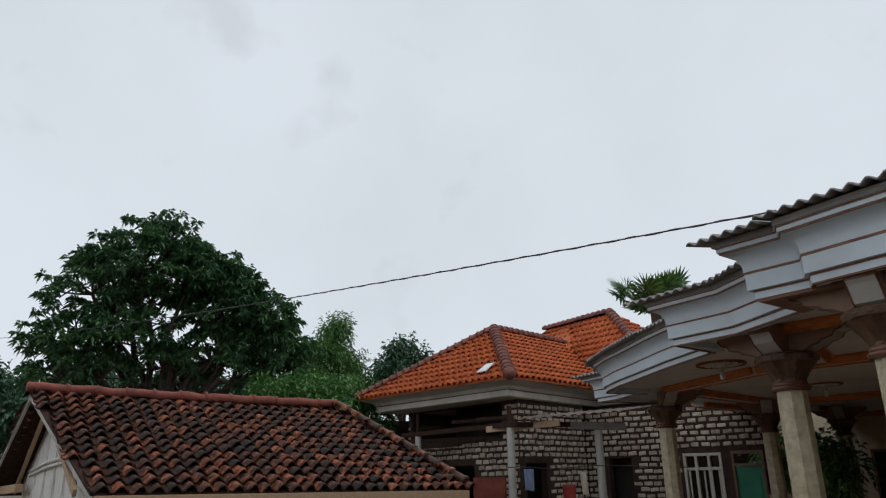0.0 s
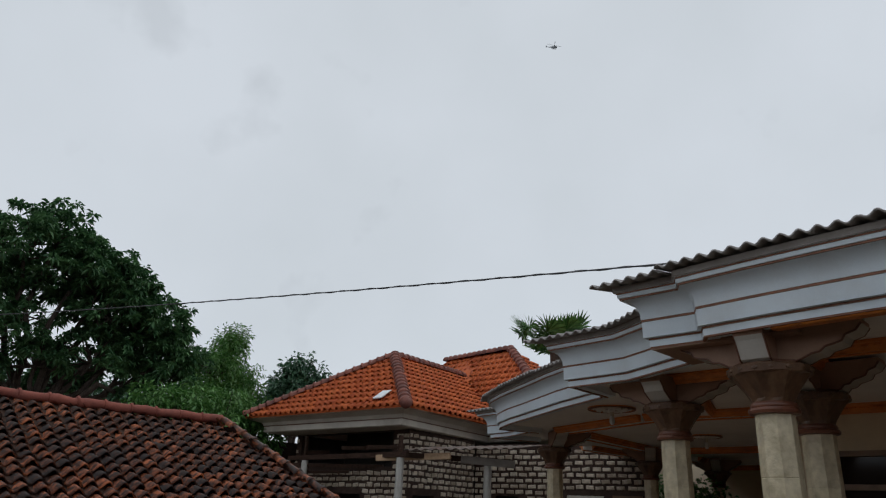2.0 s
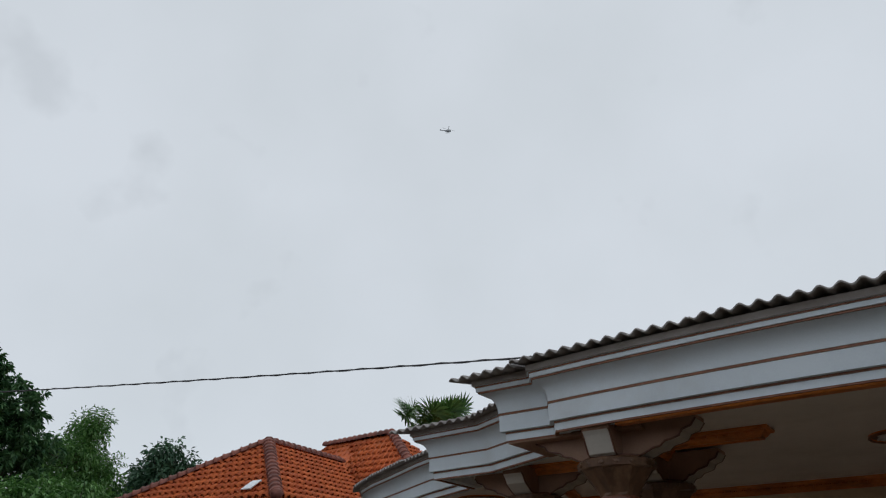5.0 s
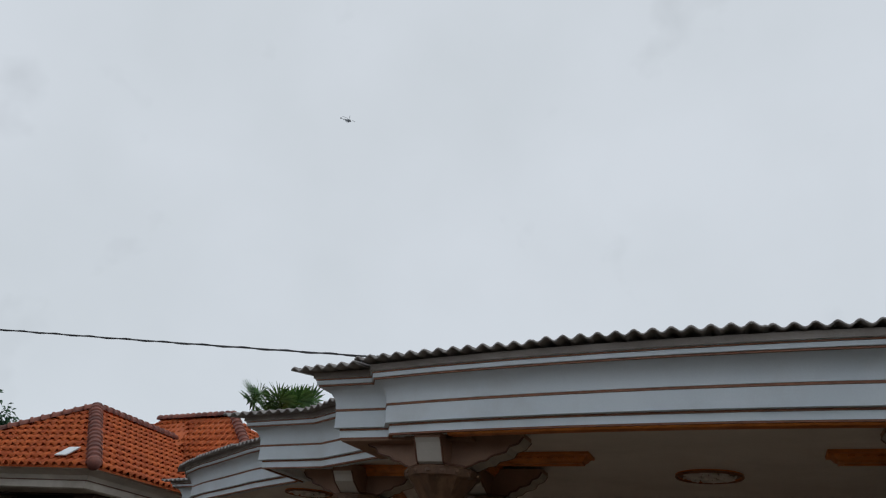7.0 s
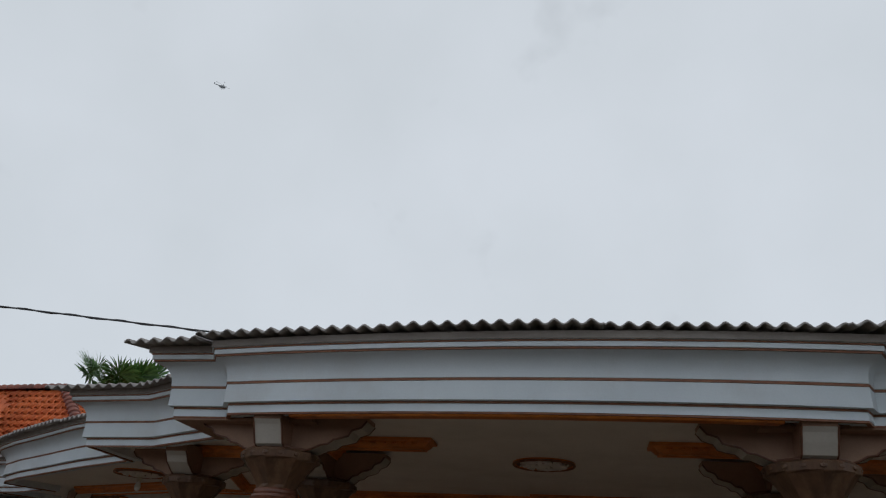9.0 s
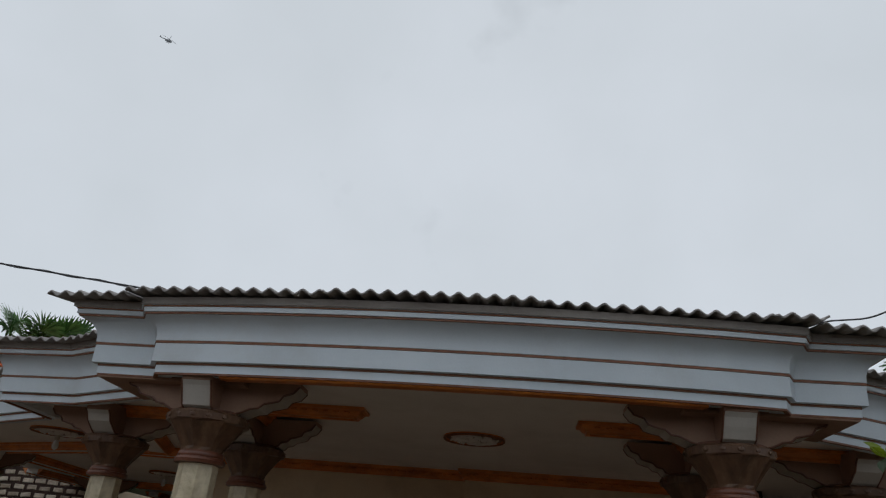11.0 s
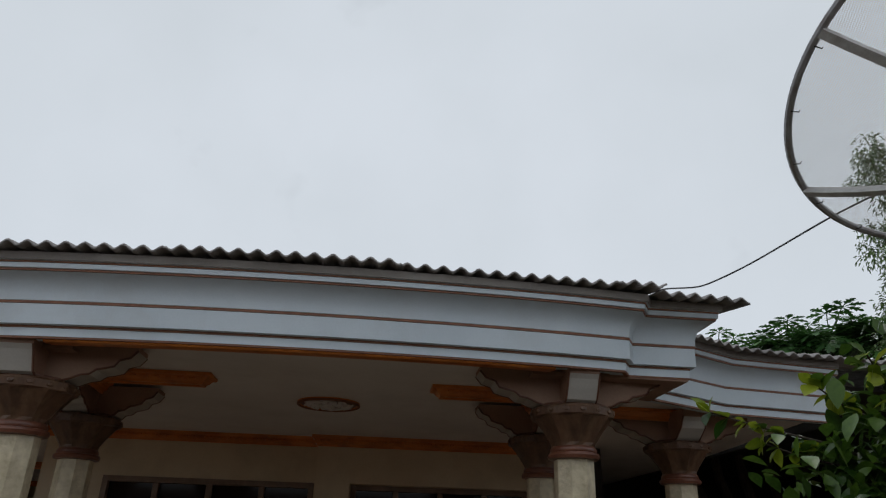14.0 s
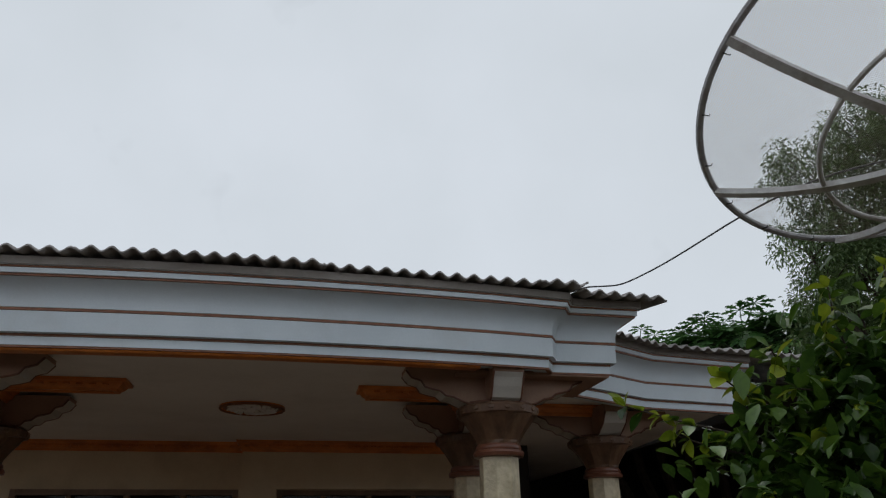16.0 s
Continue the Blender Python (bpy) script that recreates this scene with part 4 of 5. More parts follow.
more += slope_tiles([E3, E0, PK, VL], 0.19, 0.225, rng, 0.35)
more += slope_tiles([C1, (-8.3, 17.0, 3.72), R2], 0.19, 0.225, rng, 0.35)
lay_tiles(more, ov, of, M_orange, house, 0, label="orange clay tiles of the main roof")
for poly in ([E0, E1, PK], [E1, E2, VT, PK], [E3, E0, PK, VL], [(-16.4, 12.75, 3.72), C1, R2, R1], [C1, (-8.3, 17.0, 3.72), R2], [(-8.3, 17.0, 3.72), (-16.4, 17.0, 3.72), R1, R2], [(-16.4, 17.0, 3.72), (-16.4, 12.75, 3.72), R1]):
    bm = bmesh.new()
    vs = [bm.verts.new((p[0], p[1], p[2] - 0.03)) for p in poly]
    lo = [bm.verts.new((p[0], p[1], p[2] - 0.07)) for p in poly]
    bm.faces.new(vs)
    bm.faces.new(lo[::-1])
    for i in range(len(poly)):
        bm.faces.new((vs[i], vs[(i + 1) % len(poly)], lo[(i + 1) % len(poly)], lo[i]))
    bmesh.ops.recalc_face_normals(bm, faces=bm.faces)
    bm.transform(o_inv)
    part("tile_bed", bm, M_orange, house)
up = Vector((0, 0, 0.005))
for p, q in ((E0, PK), (E1, PK), (R1, R2)):
    cap_row(Vector(p) + up, Vector(q) + up, M_orange_ridge, house, 0.122, 0.21)
cap_row(Vector(PK) + up, Vector((-12.22, 13.5, 5.27)) + up, M_orange_ridge, house, 0.122, 0.21)
cap_row(Vector(C1) + up, Vector(R2) + up, M_orange_ridge, house, 0.122, 0.21)
for p in (E1, PK, R2):
    bm = bmesh.new()
    bmesh.ops.create_icosphere(bm, subdivisions=2, radius=0.125, matrix=Matrix.Translation(Vector(p) + up * 1.4))
    bm.transform(o_inv)
    part("ridge_knob", bm, M_orange_ridge, house, "rounded clay end cap", True)
bm = boxed((-0.13, -0.15, 0.02), (0.13, 0.15, 0.045), 0.004)
sl = (Vector(PK) - (Vector(E0) + Vector(E1)) / 2).normalized()
ex = (Vector(E1) - Vector(E0)).normalized()
bm.transform(o_inv @ Matrix.Translation(Vector((-10.48, 9.14, 3.965))) @ Matrix((ex, sl, ex.cross(sl))).transposed().to_4x4() @ Matrix.Translation((0, 0, 0.05)))
part("skylight_tile", bm, M_pale_tile, house, "pale glass roof tile")
EAVE = [(-15.5, 12.55), (-14.92, 8.52), (-9.6, 8.98), (-10.3, 12.5), (-8.3, 12.5)]
bm = sweep(bmesh.new(), EAVE, [(-0.05, 3.735), (-0.05, 3.69), (-0.30, 3.62), (-0.36, 3.54), (-0.36, 3.41), (-0.40, 3.39), (-1.1, 3.385), (-1.1, 3.735)])
bm.transform(o_inv)
part("eave_cornice", bm, M_eave, house, "grey cream moulded eave cornice")
bm = sweep(bmesh.new(), EAVE, [(-0.34, 3.548), (-0.34, 3.53), (-0.38, 3.53), (-0.38, 3.548)])
bm.transform(o_inv)
part("eave_line", bm, M_groove, house, "dark groove line")


def block_wall(p, q, z1, openings):
    """A wall of limestone blocks with recessed dark mortar between p and q."""
    core, m = wall_with_openings("mortar_core", p, q, z1, openings, M_mortar, 0.18)
    core.data.transform(o_inv)
    core.parent = house
    length = (Vector(q) - Vector(p)).length
    poses = []
    row, z = 0, 0.02
    while z < z1 - 0.1:
        x = -0.115 * (row % 2)
        while x < length - 0.05:
            a, b = max(0.0, x), min(length, x + 0.205)
            if b - a > 0.07 and not any(o[0] - 0.02 < b and a < o[1] + 0.02 and z + 0.12 > o[2] and z < o[3] + 0.02 for o in openings):
                poses.append((m @ Matrix.Translation(((a + b) / 2 + rng.normal(0, 0.006), 0.0, z + rng.normal(0, 0.004))) @ Matrix.Diagonal(((b - a - 0.02) / 0.205 * (1 + rng.normal(0, 0.05)), 1, 0.83 + rng.normal(0, 0.07), 1)) @ Matrix.Rotation(rng.normal(0, 0.05), 4, "Y"), z))
            x += 0.232 + rng.normal(0, 0.008)
        z += 0.128
        row += 1
    return poses


bm = boxed((-0.101, -0.018, 0.0), (0.101, 0.05, 0.096))
bmesh.ops.bevel(bm, geom=[e for e in bm.edges if all(v.co.y < 0 for v in e.verts)], offset=0.012, segments=1, affect="EDGES")
for v in bm.verts:
    v.co += Vector((noise.noise(v.co * 31), noise.noise(v.co * 37 + Vector((5, 0, 0))) * 0.4, noise.noise(v.co * 29 + Vector((0, 9, 0))))) * 0.014
block_me = bpy.data.meshes.new("limestone_block")
bm.to_mesh(block_me)
bm.free()
block_me.materials.append(M_block)
S1 = [(0.1, 0.95, 0.0, 2.06)]
S2 = [(0.55, 1.12, 0.0, 2.15), (2.33, 3.16, 0.9, 2.2), (3.40, 3.96, 0.0, 2.2)]
# near-black inner walls stand for the unlit room behind the openings
for a, b in (((-14.25, 11.2, 0.0), (-10.62, 11.32, 3.7)), ((-14.35, 9.95, 0.0), (-14.25, 11.32, 3.7))):
    bm = box(bmesh.new(), a, b)
    bm.transform(o_inv)
    part("inner_wall", bm, M_shade_dark, house, "inner wall coloured near-black for the unlit room")
blocks = block_wall((-14.3, 9.72), (-10.35, 9.84), 3.4, [(1.6, 2.5, 0.0, 2.05), (0.2, 3.45, 2.62, 3.37)])
blocks += block_wall((-10.35, 9.85), (-10.72, 12.35), 3.4, S1)
blocks += block_wall((-10.72, 12.4), (-6.66, 13.244), 3.3, S2)
blocks.sort(key=lambda b: abs(b[1] - 2.45))
bverts = [v.co.copy() for v in block_me.vertices]
bfaces = [tuple(p.vertices) for p in block_me.polygons]
for m, z in blocks[:300]:
    ob = new("limestone_block", block_me)
    ob.parent = house
    ob.matrix_basis = o_inv @ m
vs = [(o_inv @ m) @ v for m, z in blocks[300:] for v in bverts]
fs = [tuple(i + k * len(bverts) for i in f) for k in range(len(blocks) - 300) for f in bfaces]
ob = raw("limestone_block_rest", vs, fs, M_block, house, "rough limestone blocks lower and higher in the walls")
ob["kind"] = "stuff"
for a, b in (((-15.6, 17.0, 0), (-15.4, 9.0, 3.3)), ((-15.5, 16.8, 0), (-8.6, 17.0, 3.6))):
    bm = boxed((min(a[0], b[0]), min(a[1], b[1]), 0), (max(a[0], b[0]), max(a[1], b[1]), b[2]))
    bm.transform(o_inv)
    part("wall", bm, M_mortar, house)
bm = boxed((-14.2, 12.9, 0.0), (-9.0, 13.05, 3.3))
bm.transform(o_inv)
part("inner_wall", bm, M_shade_dark, house)
mw = Matrix.Translation((-10.72, 12.4, 0)) @ Matrix.Rotation(math.atan2(1.0, 4.82), 4, "Z")
win = window(mw, 2.33, 3.16, 0.9, 2.2, 3, M_pale_frame, "window_frame_unit", transom=1.88)
win.matrix_world = o_inv @ win.matrix_world
win.name = "window"
win.parent = house
for k in range(5):
    x = 2.43 + k * 0.157
    bm = boxed((x, -0.01, 0.96), (x + 0.03, 0.02, 1.84))
    bm.transform(o_inv @ mw)
    part("window_bar", bm, M_pale_frame, house)
bm = boxed((3.40, 0.02, 0.0), (3.96, 0.07, 1.92), 0.004)
bm.transform(o_inv @ mw)
dg = part("door", bm, M_green, house, "green painted panelled door")
bm = boxed((3.48, 0.0, 1.1), (3.88, 0.022, 1.75), 0.01)
bm.transform(o_inv @ mw)
part("door_panel", bm, M_green, dg)
bm = bmesh.new()
box(bm, (3.36, -0.02, 0), (3.41, 0.12, 2.22))
box(bm, (3.95, -0.02, 0), (4.0, 0.12, 2.22))
box(bm, (3.41, -0.02, 2.16), (3.95, 0.12, 2.22))
box(bm, (3.41, -0.015, 1.92), (3.95, 0.1, 1.97))
bm.transform(o_inv @ mw)
part("door_frame", bm, M_frame, house)

# ---- lean-to in front of the block house ----
lean = empty("lean_to", (-10.5, 9.3, 0))
tagged(lean, "rough lean-to of whitewashed posts and weathered beams", "shelter")
l_inv = lean.matrix_basis.inverted()
POSTS = [(-12.95, 9.05), (-9.72, 9.02), (-8.55, 10.3)]
for x, y in POSTS:
    bm = tube(bmesh.new(), [(x, y, 0), (x, y, 1.3), (x + 0.01, y, 2.72)], [0.085, 0.08, 0.075], 14)
    bm.transform(l_inv)
    part("post", bm, M_post, lean, "whitewashed round post", True)
    bm = lathe(bmesh.new(), [(0.082, 0), (0.088, 0.01), (0.082, 0.02)], 14)
    bm.transform(l_inv @ Matrix.Translation((x, y, 1.95)))
    part("post_band", bm, M_cable, lean)
for p, q, w, h, mt in (((-13.6, 9.05, 2.78), (-9.5, 9.0, 2.78), 0.07, 0.1, M_beam), ((-10.35, 8.95, 2.72), (-8.9, 9.6, 2.78), 0.08, 0.12, M_pale_beam), ((-9.72, 9.02, 2.78), (-8.4, 10.45, 2.74), 0.07, 0.1, M_beam),
                       ((-8.9, 9.9, 2.74), (-8.1, 10.6, 2.68), 0.1, 0.14, M_edge_board), ((-11.3, 8.8, 2.93), (-11.2, 9.75, 3.0), 0.06, 0.07, M_beam), ((-10.5, 8.8, 2.93), (-10.4, 9.75, 3.0), 0.06, 0.07, M_beam), ((-13.6, 8.85, 2.45), (-12.0, 9.6, 2.5), 0.05, 0.06, M_beam), ((-13.3, 8.9, 2.62), (-11.2, 9.9, 2.62), 0.05, 0.08, M_beam), ((-12.95, 9.05, 2.9), (-12.95, 9.7, 2.95), 0.06, 0.08, M_beam), ((-12.95, 9.05, 2.5), (-12.95, 9.05, 3.25), 0.06, 0.06, M_beam), ((-9.72, 9.02, 2.7), (-9.72, 9.02, 3.15), 0.07, 0.07, M_beam)):
    bm = bar(bmesh.new(), p, q, w, h, 0.004)
    bm.transform(l_inv)
    part("beam", bm, mt, lean)
verts, faces = [], []
n = 90
for i in range(n + 1):
    u = i / n
    for r in range(2):
        verts.append((-9.55 + 1.75 * u, 8.95 + 1.35 * u + r * 0.8, 2.86 + 0.10 * u + 0.016 * math.sin(u * n * 0.8) + 0.12 * r))
faces = [(2 * i, 2 * i + 2, 2 * i + 3, 2 * i + 1) for i in range(n)]
sh = raw("awning_sheet", [l_inv @ Vector(v) for v in verts], faces, M_rust_pale, lean, "thin rusty corrugated metal awning")
md = sh.modifiers.new("thickness", "SOLIDIFY")
md.thickness = 0.006


def hung_cloth(name, p, w, h, mat, label, lean_x=0.0):
    verts, faces = [], []
    nx, nz = 12, 10
    for j in range(nz + 1):
        for i in range(nx + 1):
            u, v = i / nx, j / nz
            verts.append((p[0] + w * (u - 0.5) * (1 - 0.12 * v) + lean_x * v, p[1] + 0.03 * math.sin(u * 9) * (0.3 + v), p[2] - h * v + 0.02 * math.sin(u * 5) * v))
    for j in range(nz):
        for i in range(nx):
            a = j * (nx + 1) + i
            faces.append((a, a + 1, a + nx + 2, a + nx + 1))
    ob = raw(name, verts, faces, mat, None, "", True)
    md = ob.modifiers.new("thickness", "SOLIDIFY")
    md.thickness = 0.008
    return tagged(ob, label, "cloth", "hanging laundry")


hung_cloth("hanging_cloth", (-10.0, 9.75, 1.93), 0.28, 0.42, M_blue, "pale blue cloth hanging in a dark doorway")
hung_cloth("hanging_cloth", (-8.75, 10.0, 1.85), 0.16, 0.42, M_cream_cloth, "cream garment hanging from a line by the post", 0.03)
hung_cloth("hanging_cloth", (-9.05, 9.9, 1.62), 0.34, 0.6, M_red, "dark red cloth hanging on a line")
bm = tube(bmesh.new(), [(-9.72, 9.02, 1.98), (-9.2, 9.6, 1.92), (-8.55, 10.3, 1.97), (-7.4, 11.6, 1.9)], 0.008, 6)
tagged(part("clothes_line", bm, M_cable), "thin dark clothes line between posts", "line")
bm = boxed((-11.2, 9.25, 0.0), (-10.2, 9.3, 1.78), 0.006)
tagged(part("rusty_sheet", bm, M_rust), "rust-red metal sheet standing against the wall", "sheet metal")


# ---- vegetation ----
def unit(v):
    return v / np.maximum(np.linalg.norm(v, axis=-1, keepdims=True), 1e-9)


def leaf_mesh(pos, way, size, width, rng, fold=0.25, droop=0.3, rows=2):
    """Many leaves as folded blades: base at pos, pointing along way; returns verts and faces."""
    n = len(pos)
    way = unit(way)
    side = unit(np.cross(way, np.array([0, 0, 1.0]) + rng.normal(0, 0.35, (n, 3))))
    nrm = np.cross(side, way)
    s = (size * rng.uniform(0.7, 1.25, n))[:, None]
    w = s * width * rng.uniform(0.8, 1.2, n)[:, None]
    down = np.array([0, 0, -1.0])
    if rows == 2:
        base = pos
        mid = pos + way * s * 0.5
        tip = pos + way * s + down * s * droop
        left = mid + side * w + nrm * w * fold
        right = mid - side * w + nrm * w * fold
        verts = np.stack([base, left, tip, right], 1).reshape(-1, 3)
        k = np.arange(n)[:, None] * 4
        faces = np.concatenate([k + [0, 1, 2], k + [0, 2, 3]])
    else:
        pts = [pos]
        for u, ww in ((0.18, 0.55), (0.42, 1.0), (0.68, 0.82), (0.88, 0.38)):
            c = pos + way * s * u + down * s * droop * u * u
            pts += [c + side * w * ww + nrm * w * ww * fold, c, c - side * w * ww + nrm * w * ww * fold]
        pts.append(pos + way * s + down * s * droop)
        verts = np.stack(pts, 1).reshape(-1, 3)
        m = len(pts)
        k = np.arange(n)[:, None] * m
        fl = [k + [0, 1, 2], k + [0, 2, 3]]
        for r in range(3):
            a = 1 + 3 * r
            fl += [k + [a, a + 3, a + 4], k + [a, a + 4, a + 1], k + [a + 1, a + 4, a + 5], k + [a + 1, a + 5, a + 2]]
        fl += [k + [10, 13, 11], k + [11, 13, 12]]
        faces = np.concatenate(fl)
    return verts, faces


def big_mesh(name, verts, faces, mat, parent=None, label=""):
    me = bpy.data.meshes.new(name)
    me.vertices.add(len(verts))
    me.vertices.foreach_set("co", np.asarray(verts, dtype=np.float32).ravel())
    f = np.asarray(faces, dtype=np.int32)
    me.loops.add(f.size)
    me.loops.foreach_set("vertex_index", f.ravel())
    me.polygons.add(len(f))
    me.polygons.foreach_set("loop_start", np.arange(len(f), dtype=np.int32) * 3)
    me.update(calc_edges=True)
    me.materials.append(mat)
    ob = new(name, me)
    if parent:
        ob.parent = parent
    if label:
        ob["label"] = label
    return ob


def limb(bm, p, q, r0, r1, rng, bend=0.12, n=5):
    p, q = np.array(p, float), np.array(q, float)
    L = np.linalg.norm(q - p)
    pts = [p + (q - p) * u + rng.normal(0, bend * L * 0.25, 3) * math.sin(math.pi * u) for u in np.linspace(0, 1, n)]
    tube(bm, pts, list(np.linspace(r0, r1, n)), 7)
    return pts[-1]


def tree(name, base, crown_lobes, leaf, mat, label, clumps, per, size, width, trunk_r, seed, droop=0.3, spread_r=0.35, group="", fork=None, hollow=0.45, whorl=False):
    """A tapered trunk, limbs to every lobe of the crown, and leaves in clumps at the ends of twigs."""
    rng = np.random.default_rng(seed)
    ob = empty(name, base)
    base = np.array(base, float)
    bm = bmesh.new()
    centres = np.array([l[:3] for l in crown_lobes], float)
    radii = np.array([l[3] for l in crown_lobes], float)
    mid = centres.mean(0)
    fz = fork if fork else max(1.2, (centres[:, 2] - radii).min() * 0.8)
    f = np.array([base[0] + (mid[0] - base[0]) * 0.3, base[1] + (mid[1] - base[1]) * 0.3, fz])
    limb(bm, base - base, f - base, trunk_r, trunk_r * 0.75, rng, 0.1)
    ends = []
    vol = radii ** 2 / (radii ** 2).sum()
    for c, r, share in zip(centres, radii, vol):
        e = limb(bm, f - base, c - base - np.array([0, 0, r * 0.2]), trunk_r * 0.55, trunk_r * 0.2, rng, 0.2, 7)
        k = max(6, int(clumps * share))
        d = unit(rng.normal(0, 1, (k, 3)))
        d[:, 2] = d[:, 2] * 0.9 + 0.12
        if whorl:
            d[:, 2] = np.abs(d[:, 2]) * 1.3 - 0.42
        rad = r * (hollow + (1 - hollow) * rng.uniform(0, 1, k) ** 0.5) * np.clip(1 + 0.10 * rng.normal(0, 1, k), 0.8, 1.2)
        pts = c + d * rad[:, None]
        ends.append(pts)
        for j in rng.choice(k, size=min(k, 12), replace=False):
            limb(bm, e, pts[j] - base, trunk_r * 0.16, trunk_r * 0.05, rng, 0.25, 4)
    part("trunk", bm, M_bark, ob, "grey-brown forked trunk and limbs", True)
    ends = np.concatenate(ends)
    n = len(ends) * per
    c = np.repeat(ends, per, 0)
    d = unit(rng.normal(0, 1, (n, 3)) + np.array([0, 0, -0.15]))
    pos = c + d * (spread_r * rng.uniform(0.15, 1, n) ** 0.7)[:, None]
    way = d + rng.normal(0, 0.5, (n, 3)) + np.array([0, 0, -0.25])
    if whorl:
        d = unit(rng.normal(0, 1, (n, 3)) * np.array([1, 1, 0.45]) + np.array([0, 0, 0.1]))
        pos = c + d * 0.03 + rng.normal(0, 0.02, (n, 3))
        way = d
    v, fc = leaf_mesh(pos - base, way, size, width, rng, droop=droop)
    crown = big_mesh("crown", v, fc, mat, ob, leaf)
    return tagged(ob, label, "tree", group)


tree("mango_tree", (-18.2, 4.2, 0.0), [(-17.6, 3.55, 7.3, 1.3), (-17.4, 4.75, 7.0, 1.2), (-17.9, 2.55, 6.55, 1.15), (-17.3, 5.75, 6.2, 1.15), (-17.9, 2.15, 5.2, 1.05), (-17.5, 6.75, 5.3, 1.15), (-18.6, 3.9, 6.2, 1.3), (-17.2, 3.1, 5.3, 0.9),
     (-17.3, 5.5, 5.0, 1.0), (-17.2, 7.2, 4.4, 0.9), (-17.6, 2.1, 4.3, 0.9), (-18.8, 5.4, 4.4, 1.0), (-17.5, 2.9, 4.4, 0.8), (-17.4, 4.3, 4.7, 0.75), (-17.5, 4.15, 7.75, 1.0), (-17.3, 5.75, 6.85, 1.0), (-17.2, 6.75, 6.15, 1.0), (-17.1, 7.45, 5.45, 0.85), (-17.3, 6.15, 6.15, 0.95), (-17.3, 5.3, 6.75, 0.95), (-17.3, 7.2, 5.1, 0.95)],
     "dark green drooping mango leaves", M_leaf_mango, "tall dense dark green mango tree behind the hut", 1700, 24, 0.185, 0.15, 0.2, 11, fork=2.9, hollow=0.66, droop=0.42, whorl=True)
tree("bamboo_tree", (-19.8, 10.6, 0.0), [(-19.4, 10.35, 6.65, 0.42), (-19.5, 10.15, 6.15, 0.6), (-19.3, 9.75, 5.5, 0.8), (-19.6, 10.7, 5.3, 0.75), (-19.6, 11.2, 4.6, 0.8), (-19.4, 10.2, 4.5, 1.0)],
     "light green fine leaves", M_leaf_light, "light green feathery tree rising behind the roofs", 230, 60, 0.16, 0.12, 0.12, 12, spread_r=0.3)
tree("broadleaf_tree", (-19.8, 13.2, 0.0), [(-19.3, 12.45, 5.45, 0.5), (-19.3, 12.95, 5.95, 0.55), (-19.2, 13.6, 5.5, 0.5), (-19.5, 12.9, 4.9, 0.8), (-19.5, 12.1, 4.6, 0.6)],
     "dull blue-green leaves", M_leaf_haze, "distant dull green broadleaf tree with an open crown", 120, 50, 0.19, 0.2, 0.14, 13, spread_r=0.28)
tree("broadleaf_tree", (-15.6, 7.6, 0.0), [(-15.5, 7.4, 3.6, 0.75), (-15.4, 8.2, 3.65, 0.7), (-15.6, 6.6, 3.5, 0.7), (-15.3, 9.0, 3.4, 0.7)],
     "fresh green leaves", M_leaf_light, "low fresh green tree between the two roofs", 190, 60, 0.14, 0.2, 0.1, 14, spread_r=0.3)
tree("broadleaf_tree", (-21.6, 0.2, 0.0), [(-21.4, 0.35, 4.5, 0.8), (-21.3, 1.0, 3.6, 1.0), (-21.6, -0.2, 3.9, 1.0), (-21.4, 1.7, 3.1, 0.8)],
     "dull green leaves", M_leaf_haze, "dull green tree at the edge of the yard", 170, 55, 0.19, 0.2, 0.14, 15)
tree("broadleaf_tree", (-26, 7.0, 0.0), [(-26, 4.5, 4.3, 1.8), (-26, 7.5, 4.6, 1.7), (-26.5, 10.5, 4.4, 1.8), (-26, 2.0, 4.0, 1.5)],
     "green leaves with haze mixed into their colour", M_leaf_haze, "far green tree behind the hut, haze put into its colour", 260, 55, 0.24, 0.2, 0.18, 16, spread_r=0.45)
tree("broadleaf_tree", (-5.8, 14.3, 0.0), [(-5.77, 14.1, 2.1, 0.36), (-5.8, 14.05, 1.65, 0.45), (-6.3, 14.3, 1.9, 0.5), (-7.0, 14.6, 2.0, 0.6)],
     "fresh green leaves", M_leaf_light, "small green shrub beyond the end of the porch", 90, 45, 0.13, 0.25, 0.05, 17, fork=0.8)
tree("feathery_tree", (9.6, 7.6, 0.0), [(8.75, 7.75, 7.0, 0.7), (9.35, 7.2, 7.3, 0.8), (9.9, 6.6, 6.6, 1.0), (9.2, 7.6, 6.4, 0.75), (10.2, 7.4, 7.4, 0.9), (9.6, 8.2, 5.4, 0.8), (9.2, 8.05, 4.7, 0.75), (10.0, 7.4, 5.0, 1.0), (10.6, 6.6, 5.8, 1.0), (9.5, 7.7, 5.9, 0.7), (8.25, 7.75, 5.75, 0.5), (8.3, 7.75, 5.2, 0.5), (8.9, 7.7, 5.5, 0.6), (8.55, 7.8, 4.7, 0.6)],
     "small grey-green feathery leaflets", M_leaf_feather, "tall feathery grey-green tree seen through the dish", 780, 100, 0.068, 0.17, 0.11, 18, spread_r=0.2, hollow=0.55)


